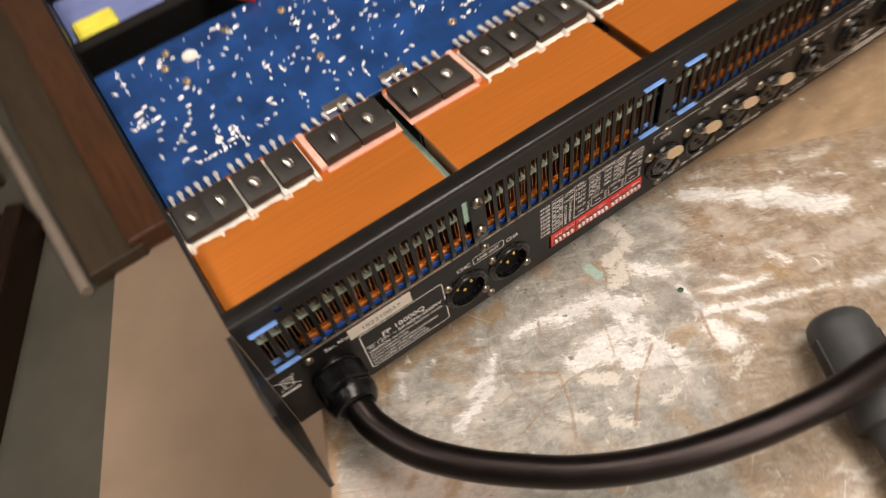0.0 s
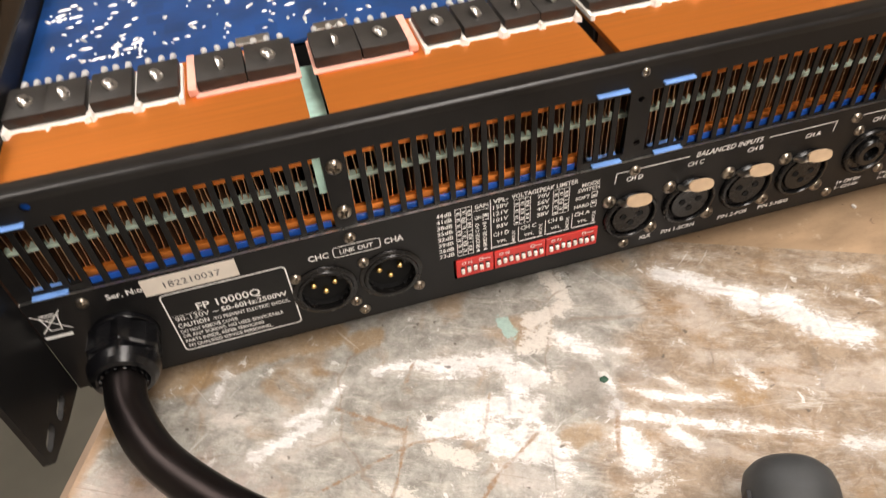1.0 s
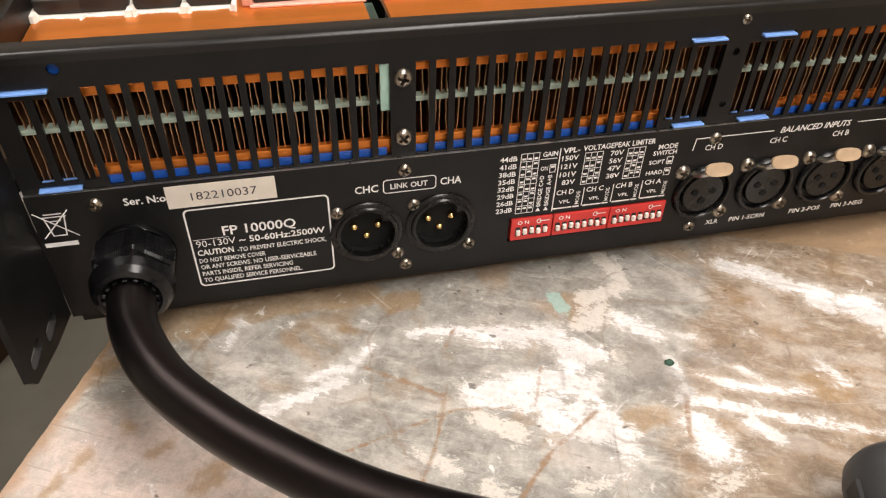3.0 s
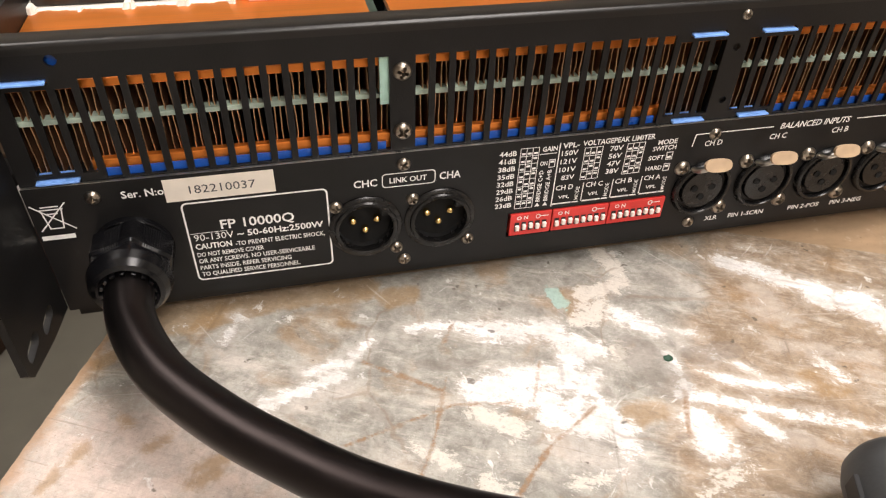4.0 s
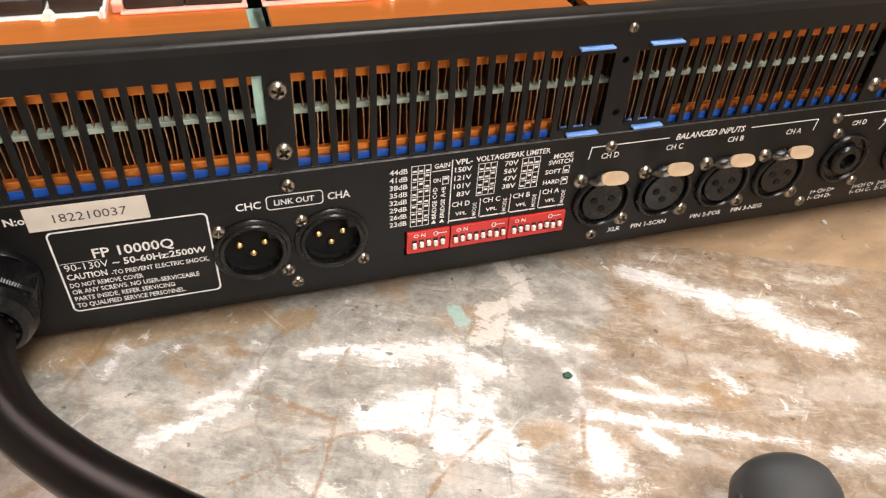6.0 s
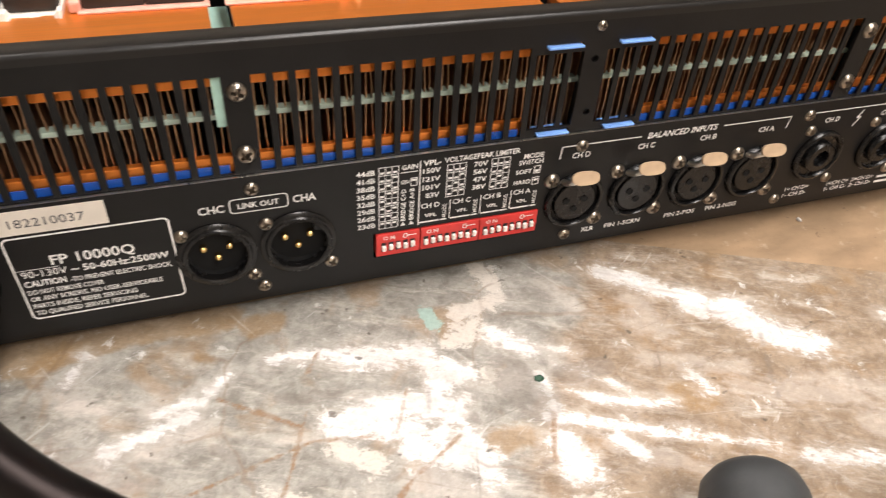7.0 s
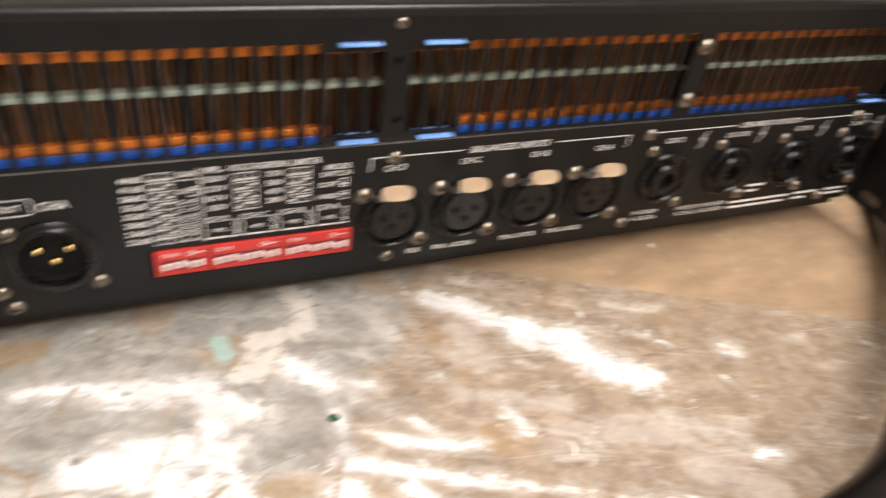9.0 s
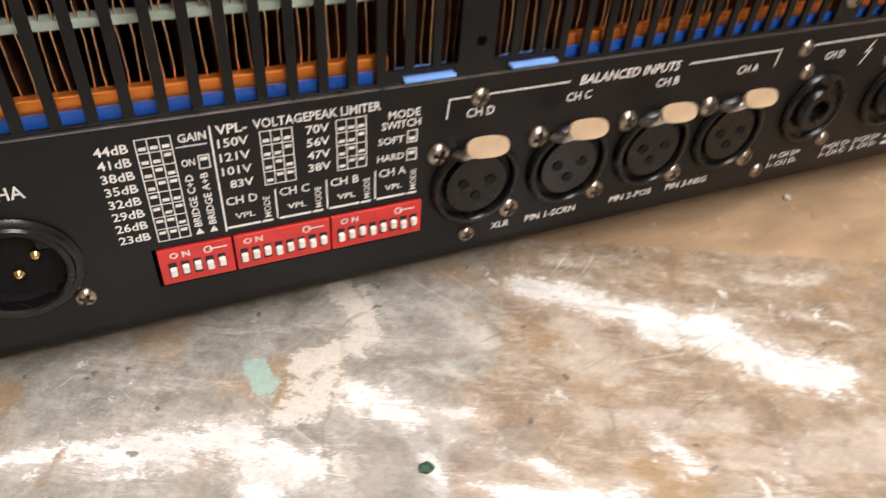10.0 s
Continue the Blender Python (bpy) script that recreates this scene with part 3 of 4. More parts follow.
def painted_sheet():
    """Thin sheet, cut off along a slanting line; its marks are kept as distances on a fine mesh."""
    ys = np.concatenate([np.linspace(-0.6, -0.14, 24), np.arange(-0.139, 0.0086, 0.0009)])
    us = np.concatenate([np.arange(0, 0.36, 0.0009), np.linspace(0.362, 1.0, 30)])
    left = 0.0085 + 0.413 * ys + np.array([0.0003 * noise.noise(Vector((y * 260, 3, 0))) for y in ys])
    right = np.interp(-ys, (-0.0085, 0.065, 0.29), (0.2445, 0.405, 0.95))
    X = np.minimum(left[:, None] + us[None, :], right[:, None])
    # the last columns close up against the slanting cut
    X[:, -1] = right
    Y = np.repeat(ys[:, None], len(us), 1)
    keep = np.ones((len(ys) - 1, len(us) - 1), bool)
    keep &= (X[1:, 1:] - X[1:, :-1] > 1e-7) | (X[:-1, 1:] - X[:-1, :-1] > 1e-7)
    n, c = X.size, len(us)
    verts = np.stack([X.ravel(), Y.ravel(), np.zeros(n)], 1)
    faces = [(a, a + 1, a + 1 + c, a + c) for a in (r * c + q for r, q in np.argwhere(keep).tolist())]
    rim = [*range(c), *range(2 * c - 1, n, c), *range(n - 2, n - c - 1, -1), *range(n - 2 * c, 0, -c)]
    low = verts[rim] - (0, 0, 0.0012)
    faces += [(rim[k], n + k, n + (k + 1) % len(rim), rim[(k + 1) % len(rim)]) for k in range(len(rim))]
    verts = np.concatenate([verts, low])
    me = bpy.data.meshes.new("painted_sheet")
    me.from_pydata(verts.tolist(), [], faces)
    P = verts[:, :2] * 1000
    for name, rows in (("solid", SOLID), ("thin", THIN), ("cream", CREAM), ("film", FILM), ("rust", RUST), ("ochre", OCHRE), ("dark", DARK)):
        best = np.full(len(P), 1e3)
        for x0, y0, x1, y1, w in rows:
            a, d = np.array((x0, y0)), np.array((x1 - x0, y1 - y0))
            t = np.clip((P - a) @ d / (d @ d), 0, 1)
            best = np.minimum(best, np.hypot(*(P - a - t[:, None] * d).T) - w)
        me.attributes.new(name, "FLOAT", "POINT").data.foreach_set("value", best.astype(np.float32))
    me.materials.append(M_SHEET)
    tagged(new("painted_sheet", me), "scratched thin sheet with worn white paint and rust marks", "sheet")



bench()
painted_sheet()
rng = random.Random(2)
speck = bmesh.new()
bmesh.ops.create_icosphere(speck, subdivisions=2, radius=0.0012)
for v in speck.verts:
    v.co = Vector((v.co.x * 0.8, v.co.y * 1.2, v.co.z * 0.6)) * rng.uniform(0.7, 1.2) + Vector((0.338, 0.0, -0.0006))
tagged(part("white_crumb", speck, M_WHITE), "tiny white crumb on the bench top", "crumb")
chip = bmesh.new()
bmesh.ops.create_icosphere(chip, subdivisions=2, radius=0.0013)
for v in chip.verts:
    v.co = Vector((v.co.x * 1.25, v.co.y, v.co.z * 0.5)) * rng.uniform(0.75, 1.2) + Vector((0.190, -0.0515, 0.0005))
tagged(part("paint_chip", chip, M_GREEN), "tiny dark green chip lying on the painted sheet", "chip")


# ---- amplifier ----
amp = thing("power_amplifier", "black rack power amplifier with its lid off, standing on the bench", "amplifier")
W = 0.44


def screw_mesh(r, name, mat):
    """Pan head with a cross recess, facing -y."""
    bm = bmesh.new()
    seg, rings = 32, (0.0, 0.2, 0.4, 0.46, 0.56, 0.62, 0.8, 0.93, 1.0, 1.0)
    prev = None
    for n, q in enumerate(rings):
        ring = []
        for i in range(seg):
            a = 2 * math.pi * i / seg
            h = 0.62 * (1 - q ** 2.6) ** 0.5 if n < 9 else -0.05
            x, z = q * math.cos(a), q * math.sin(a)
            if q < 0.6 and min(abs(x), abs(z)) < 0.13:
                h -= 0.55
            ring.append(bm.verts.new((r * x, -r * h, r * z)))
        if prev:
            for i in range(seg):
                j = (i + 1) % seg
                bm.faces.new((prev[i], prev[j], ring[j], ring[i]))
        prev = ring
    bmesh.ops.remove_doubles(bm, verts=bm.verts[:], dist=1e-6)
    return mesh_of(bm, name, mat, True)


ME_SCREW = screw_mesh(0.0029, "screw", M_SCREW)
ME_SCREW_T = screw_mesh(0.0034, "transistor_screw", M_STEEL)
ME_RIVET = screw_mesh(0.0017, "panel_rivet", M_SCREW)
ME_SCREW_S = screw_mesh(0.0023, "screw_small", M_SCREW)


def screw(x, z, parent, small=False, y=0.0, turn=None):
    t = (x * 7919 + z * 3571) * 1000 % 90 if turn is None else turn
    return piece("screw", ME_SCREW_S if small else ME_SCREW, parent, pose(x, y, z, 0, t, 0))


def chassis():
    # upper sheet with the ventilation slots
    holes = []
    for g0 in (0.0045, 0.114, 0.224, 0.334):
        for k in range(17):
            x = g0 + 0.0061 * k
            first = g0 in (0.0045, 0.224)
            short = k < 3 if first else k > 13
            holes.append((x, x + 0.0041, 0.0616 if short else 0.0592, 0.0878 if short else 0.0903))
    for x in (0.003, 0.2022, 0.2272, 0.4195):
        holes.append((x, x + 0.0125, 0.0893, 0.0910))
        holes.append((x + 0.0006, x + 0.0128, 0.0590, 0.0606))
    for x, z, q in ((0.2198, 0.085, 0.0013), (0.2206, 0.0661, 0.0013), (0.018, 0.0957, 0.0017)):
        for a in (12, 30, 45, 60, 78):
            u, v = q * math.cos(radians(a)), q * math.sin(radians(a))
            holes.append((x - u, x + u, z - v, z + v))
    part("vent_panel", plate(-0.001, 0.441, 0.0575, 0.0975, 0.0012, 0.0022, holes), M_BLACK, amp)
    r, pts = 0.0014, [(0.0012, 0.0975)]
    for i in range(7):
        a = math.pi / 2 * i / 6
        pts.append((0.0012 + r - r * math.cos(a), 0.1005 - r + r * math.sin(a)))
    pts += [(0.0092, 0.1005), (0.0098, 0.1), (0.0098, 0.0993), (0.0022, 0.0993), (0.0022, 0.0975)]
    part("top_lip", extrude_yz(pts, -0.001, 0.441), M_LIP, amp, smooth=True)
    # connector plate
    holes = [(0.1473, 0.2083, 0.0186, 0.029)]
    for x in (0.097, 0.1225):
        for a in (10, 27, 45, 63, 80):
            u, v = 0.0101 * math.cos(radians(a)), 0.0101 * math.sin(radians(a))
            holes.append((x - u, x + u, 0.031 - v, 0.031 + v))
    bm = plate(-0.001, 0.441, 0.011, 0.0585, 0.0, 0.0011, holes)
    part("connector_plate", bm, M_BLACK, amp)
    # steel strip added to give the bright highlight line on the top edge
    part("plate_edge_highlight", boxes((-0.001, 0.441, 0.0001, 0.0010, 0.0585, 0.05868)), M_STEEL, amp, "bare metal strip added for the highlight along the plate edge")
    part("blue_film", boxes((0.011, 0.026, 0.0035, 0.004, 0.0895, 0.0985)), M_BLUE, amp, "glossy blue insulating film")
    # bottom plate is made deeper and black to stand in for the contact shadow
    for n, d in (("side_wall", (-0.0012, 0.0004, 0.0022, 0.4, 0.011, 0.0985)), ("side_wall", (0.4396, 0.4412, 0.0022, 0.4, 0.011, 0.0985)),
                 ("bottom_plate_shade_fill", (0.0004, 0.4396, 0.0036, 0.4, 0.0055, 0.0122)), ("front_wall", (-0.0012, 0.4412, 0.4, 0.403, 0.011, 0.099))):
        part(n, boxes(d), M_BLACK, amp)
    part("partition", boxes((0.0004, 0.4396, 0.226, 0.2275, 0.0122, 0.089), (0.0004, 0.4396, 0.2275, 0.236, 0.088, 0.089)), M_BLACK, amp)
    me = mesh_of(lathe([(0, -0.00275), (0.0095, -0.00275), (0.0105, 0.00275), (0, 0.00275)], 24), "rubber_foot", M_PLASTIC, True)
    for x, y in ((0.05, 0.03), (0.4, 0.03), (0.4, 0.37), (0.24, 0.37)):
        piece("rubber_foot", me, amp, pose(x, y, 0.00275, -90, 0, 0))
    for x, z in ((0.11, 0.0855), (0.11, 0.0657), (0.33, 0.0855), (0.33, 0.0657)):
        screw(x, z, amp, y=0.0012)
    for x, z in ((0.22, 0.0957), (0.4265, 0.0975)):
        piece("rivet", ME_RIVET, amp, pose(x, 0.0012, z, 0, 20, 0))
    for x, z in ((0.11, 0.0542), (0.110, 0.0148), (0.0172, 0.0537), (0.221, 0.0535), (0.221, 0.0148), (0.318, 0.0143), (0.318, 0.0533), (0.423, 0.0142), (0.422, 0.0538)):
        screw(x, z, amp, True)
    # blue strips: tabs that stick out of the sheet, long films behind
    for x in (0.003, 0.2022, 0.2272, 0.4195):
        part("blue_tab", boxes((x + 0.0002, x + 0.0122, -0.0006, 0.006, 0.0898, 0.0905), bevel=0.0002), M_CLIP, amp, "pale blue film tab")
        part("blue_tab", boxes((x + 0.0008, x + 0.0124, -0.0006, 0.006, 0.0594, 0.0601), bevel=0.0002), M_CLIP, amp, "pale blue film tab")
    for a, c in ((0.02, 0.105), (0.114, 0.197), (0.241, 0.326), (0.334, 0.416)):
        part("blue_film", boxes((a, c, 0.0028, 0.0033, 0.0568, 0.0614), (a, c, 0.0033, 0.04, 0.0568, 0.0574)), M_BLUE, amp, "glossy blue insulating film")
    # rear mounting ears with their slots
    def ear(x0, x1, out, slots):
        bm = extrude_yz(out, x0, x1)
        ob = part("mounting_ear", bm, M_BLACK, amp)
        for y, zc in slots:
            ring = []
            for i in range(20):
                a = 2 * math.pi * i / 20
                ring.append((y + 0.0028 * math.cos(a) * 0.85 + (0.003 if math.cos(a) > 0 else -0.003), zc + 0.0024 * math.sin(a)))
            cut = extrude_yz(ring, x0 - 0.001, x1 + 0.001)
            c = new("cutter", mesh_of(cut, "cutter", M_BLACK))
            md = ob.modifiers.new("slot", "BOOLEAN")
            md.object, md.solver, md.operation = c, "EXACT", "DIFFERENCE"
            dg = bpy.context.evaluated_depsgraph_get()
            me = bpy.data.meshes.new_from_object(ob.evaluated_get(dg))
            ob.modifiers.clear()
            ob.data = me
            bpy.data.objects.remove(c)
        return ob
    ear(-0.0032, -0.0012, [(0.0, 0.0985), (-0.028, 0.0985), (-0.036, 0.094), (-0.038, 0.086), (-0.0405, 0.034), (-0.041, 0.0255), (-0.038, 0.0218), (-0.018, 0.016), (0.0, 0.0125)],
        ((-0.0165, 0.0232), (-0.0315, 0.0272)))
    ear(0.4412, 0.4432, [(0.0, 0.0985), (-0.026, 0.0985), (-0.032, 0.094), (-0.0335, 0.086), (-0.0355, 0.034), (-0.0362, 0.025), (-0.0362, 0.0165), (-0.0342, 0.013), (-0.031, 0.012), (0.0, 0.0125)],
        ((-0.0115, 0.0172), (-0.0265, 0.0172), (-0.0125, 0.0875)))


chassis()


# ---- heat sinks, transistors and board ----
def transistor_mesh(w, name):
    bm = boxes((-w / 2, w / 2, -0.0105, 0.0105, 0, 0.0048), bevel=0.0007)
    return mesh_of(bm, name, M_EPOXY, True)


ME_T1, ME_T2 = transistor_mesh(0.0152, "transistor"), transistor_mesh(0.0182, "large_transistor")


def lead_mesh():
    bm = lathe([(0, -0.0052), (0.0007, -0.0048), (0.0008, 0.0), (0.0012, 0.003), (0.0014, 0.0045), (0.0008, 0.0058), (0, 0.006)], 8)
    return mesh_of(bm, "lead", M_SOLDER, True)


ME_LEAD = lead_mesh()
ZT = 0.0885


def heat_sink(x0, kinds):
    x1 = x0 + (0.106 if x0 < 0.1 else 0.1048)
    hs = part("heat_sink", boxes((x0, x1, 0.0046, 0.085, ZT - 0.0025, ZT), bevel=0.0002), M_COPPER, amp, "orange copper heat sink with folded fins")
    starts = kinds[0][1] == 0
    part("copper_bar", boxes((x0 + 0.0185 if starts else x0, x1 if starts else x1 - 0.0175, 0.0038, 0.0062, 0.0585, 0.0639), bevel=0.0003), M_COPPER, hs)
    # near-black base and back put the shade between the fins into the colour
    part("base_plate", boxes((x0, x1, 0.0062, 0.085, 0.0575, 0.0585)), M_DARK, hs)
    part("middle_bar", boxes((x0, x1, 0.0056, 0.0092, 0.0751, 0.0767), bevel=0.0002), M_MIDBAR, hs, "pale green separator bar")
    part("back_plate", boxes((x0, x1, 0.05, 0.052, 0.0585, ZT - 0.0025)), M_DARK, hs)
    r = random.Random(int(x0 * 1e5))
    for za, zb in ((0.0587, 0.0758), (0.0760, ZT - 0.0025)):
        for variant in range(4):
            bm = bmesh.new()
            rows = []
            for i in range(11):
                t = i / 10
                s = (0.00017 * math.sin(t * math.pi * (1.1 + 0.3 * variant) + variant) + 0.00005 * math.sin(t * 17 + 2 * variant)) * (1 if variant % 2 else -1)
                z = za + (zb - za) * t
                rows.append([bm.verts.new((s + dx, y, z)) for dx, y in ((-0.00016, 0.0064), (0.00016, 0.0064), (0.00016, 0.05), (-0.00016, 0.05))])
            for p, q in zip(rows, rows[1:]):
                for k in range(4):
                    bm.faces.new((p[k], p[(k + 1) % 4], q[(k + 1) % 4], q[k])).material_index = 1 if k == 0 else 0
            me = mesh_of(bm, "fin", M_FIN)
            me.materials.append(M_FINEDGE)
            for k in range(variant, int((x1 - x0 - 0.0018) / 0.002) + 1, 4):
                piece("fin", me, hs, pose(x0 + 0.0015 + k * 0.002 + r.uniform(-0.00035, 0.00035), 0, 0))
    # white paste squeezed out in front of the small transistors, pink pads under the large ones
    small = [x for x, big in kinds if not big]
    large = [x for x, big in kinds if big]
    bm = bmesh.new()
    a, c = min(small) - 0.0085, max(small) + 0.0085
    n = 90
    strip = []
    for i in range(n + 1):
        x = a + (c - a) * i / n
        gap = min(abs(x - s) for s in small)
        front = 0.0565 - 0.0012 * noise.noise(Vector((x * 260, x0 * 50, 0))) - (0.0022 if 0.0062 < gap < 0.0086 else 0.0) - 0.0006 * r.random()
        top = ZT + 0.0006 + (0.0014 if gap > 0.0068 else 0.0)
        strip.append([bm.verts.new(q) for q in ((x, front, ZT), (x, front + 0.0007, top), (x, 0.0805, top), (x, 0.0805, ZT))])
    for p, q in zip(strip, strip[1:]):
        for k in range(3):
            bm.faces.new((p[k], p[k + 1], q[k + 1], q[k]))
    bm.faces.new(strip[0])
    bm.faces.new(strip[-1][::-1])
    part("thermal_paste", bm, M_PASTE, hs, "white thermal paste", smooth=True)
    a, c = min(large) - 0.0103, max(large) + 0.0103
    part("pink_pad", boxes((a, c, 0.0548, 0.0815, ZT, ZT + 0.0008), bevel=0.0003), M_PINK, hs, "pink silicone pad")
    d = a - 0.0007 if min(large) > min(small) else c + 0.0007
    part("pink_divider", boxes((d - 0.0018, d + 0.0018, 0.0565, 0.083, ZT, ZT + 0.0036), bevel=0.0008), M_PINK, hs, "pink silicone divider")
    for x, big in kinds:
        y = 0.0682 if big else 0.0688
        z = ZT + (0.0008 if big else 0.0006)
        t = piece("transistor", ME_T2 if big else ME_T1, amp, pose(x, y, z, 0, 0, r.uniform(-1.2, 1.2)), "black power transistor held by a screw")
        piece("screw", ME_SCREW_T, t, pose(0, -0.0015, 0.0048, -90, r.uniform(0, 90), 0))
        for k in (-1, 0, 1):
            piece("lead", ME_LEAD, t, pose(k * (0.0054 if big else 0.0045), 0.0148, 0.0018, -8, 0, r.uniform(-6, 6)))


A = [(0.0055, 0), (0.0222, 0), (0.0388, 0), (0.0555, 0), (0.0785, 1), (0.0972, 1)]
B = [(0.1225, 1), (0.1408, 1), (0.1638, 0), (0.1800, 0), (0.1965, 0), (0.2125, 0)]
A[0] = (0.0088, 0)
heat_sink(0.0006, A)
heat_sink(0.1135, [(x if x < 0.2 or x > 0.22 else 0.2118, b) for x, b in B])
heat_sink(0.2245, [(x + 0.2235, b) for x, b in A])
heat_sink(0.3335, [(x + 0.2195, b) for x, b in B])
for x0, x1, mat in ((0.1063, 0.1133, M_TEAL), (0.2192, 0.2243, M_DARK), (0.3302, 0.3333, M_DARK)):
    part("gap_pad", boxes((x0, x1, 0.004, 0.012, 0.0585, 0.0868), (x0, x1, 0.012, 0.082, 0.0585, 0.078)) if mat is M_DARK else boxes((x0 - 0.0028, x1, 0.0026, 0.0036, 0.0745, 0.0895), (x0, x1, 0.0036, 0.012, 0.0735, 0.0868), (x0, x1, 0.012, 0.082, 0.0735, 0.078)), mat, amp, "teal filler between the heat sinks" if mat is M_TEAL else "")


def circuit_board():
    bd = part("circuit_board", boxes((0.0012, 0.4388, 0.0855, 0.199, 0.0868, 0.0884), bevel=0.0002), M_PCB, amp, "blue circuit board, solder side up")
    r = random.Random(11)
    bm = bmesh.new()
    spots = []
    for _ in range(60):
        cx, cy = r.uniform(0.006, 0.432), r.uniform(0.1, 0.195)
        n = r.choice((1, 2, 3, 4, 6, 8))
        ang = r.choice((0, 90, 0, 90, 45))
        step = r.uniform(0.0022, 0.004)
        for k in range(n):
            q = k - n / 2
            spots.append((cx + q * step * math.cos(radians(ang)), cy + q * step * math.sin(radians(ang)), r.uniform(0.0005, 0.0010)))
    spots += [(r.uniform(0.006, 0.432), r.uniform(0.097, 0.195), r.uniform(0.0004, 0.0011)) for _ in range(560)]
    for x, y, s in spots:
        if not (0.004 < x < 0.436 and 0.096 < y < 0.197):
            continue
        sx, sy = s * r.uniform(0.9, 3.2), s * r.uniform(0.7, 1.2)
        turn = r.choice((0, 0.5, 0.2, 1.57, 2.2, 0.8))
        ring = []
        top = bm.verts.new((x, y, 0.0884 + s * 0.9))
        for h, f in ((0.0884, 1.0), (0.0884 + s * 0.55, 0.72)):
            ring.append([bm.verts.new((x + f * (sx * math.cos(a) * math.cos(turn) - sy * math.sin(a) * math.sin(turn)),
                                       y + f * (sx * math.cos(a) * math.sin(turn) + sy * math.sin(a) * math.cos(turn)), h)) for a in (i * math.pi / 3 for i in range(6))])
        for i in range(6):
            j = (i + 1) % 6
            bm.faces.new((ring[0][i], ring[0][j], ring[1][j], ring[1][i]))
            bm.faces.new((ring[1][i], ring[1][j], top))
    tagged(part("solder_joint", bm, M_SOLDER, bd, "many bright solder joints", smooth=True), kind="stuff")
    me = mesh_of(lathe([(0.0008, -0.0006), (0.0016, -0.0009), (0.0024, -0.0004), (0.0026, 0)], 14), "via", M_BRASS, True)
    for _ in range(26):
        piece("via", me, bd, pose(r.uniform(0.008, 0.43), r.uniform(0.097, 0.19), 0.0885, -90, 0, 0))
    me = mesh_of(lathe([(0, -0.0016), (0.0036, -0.0014), (0.0044, -0.0006), (0.0045, 0)], 24), "nylon_screw", M_WHITE, True)
    for x in (0.0495, 0.165, 0.28, 0.395):
        piece("nylon_screw", me, bd, pose(x, 0.178, 0.0886, -90, 0, 0), "white nylon screw head")
    for x in (0.085, 0.117, 0.30, 0.34):
        part("resistor", boxes((x, x + 0.014, 0.0872, 0.0935, 0.0884, 0.0902), bevel=0.0006), M_STEEL, bd)


circuit_board()


def inside():
    t = part("transformer", boxes((-0.0, 0.06, 0.25, 0.31, 0.0122, 0.078), bevel=0.004), M_VIOLET, amp, "blue-grey wrapped transformer")
    part("tape", boxes((0.004, 0.03, 0.2455, 0.2705, 0.02, 0.082), bevel=0.003), M_YELLOW, t, "yellow tape")
    for k, (m, c) in enumerate(((M_RED, "red wire"), (M_BLUE, "blue wire"), (M_RED, "red wire"))):
        pts = smooth_path([(0.075 + 0.004 * k, 0.26, 0.06), (0.078 + 0.003 * k, 0.225, 0.093), (0.086 + 0.004 * k, 0.205, 0.0945 + 0.001 * k), (0.098 + 0.002 * k, 0.196, 0.0895)], 8)
        part("wire", tube(pts, 0.0016, 10), m, amp, c, True)


inside()


# ---- connectors ----
def xlr_male(x, z):
    f = part("link_socket", lathe([(0.0124, 0.0), (0.0124, -0.0005), (0.0118, -0.0011), (0.0108, -0.0013), (0.0104, -0.0019), (0.0097, -0.0021), (0.0092, -0.0018), (0.0091, -0.0008), (0.0091, 0.001)], 48, None, x, z), M_SOCKET, amp, "black three-pin socket", True)
    # shallow cup, blackened for the shade of a deeper bore
    part("bore", lathe([(0.0093, 0.0002), (0.0093, 0.0034), (0, 0.0035)], 32, None, x, z), M_HOLE_SHADE, f, smooth=True)
    me = mesh_of(lathe([(0, -0.0075), (0.0006, -0.0072), (0.0012, -0.0066), (0.0012, -0.0048)], 14), "pin", M_GOLD, True)
    for dx, dz in ((-0.0041, 0.0012), (0.0041, 0.0012), (0, -0.0028)):
        piece("pin", me, f, pose(x + dx, 0.0081, z + dz), "gold pin")
    bm = bmesh.new()
    box(bm, x + 0.0052, x + 0.0078, -0.0008, 0.0034, z + 0.0042, z + 0.0068, bevel=0.0003)
    part("key", bm, M_PLASTIC, f)
    screw(x - 0.0095, z + 0.0092, f, True)
    screw(x + 0.0103, z - 0.0105, f, True)


for x in (0.097, 0.1225):
    xlr_male(x, 0.031)


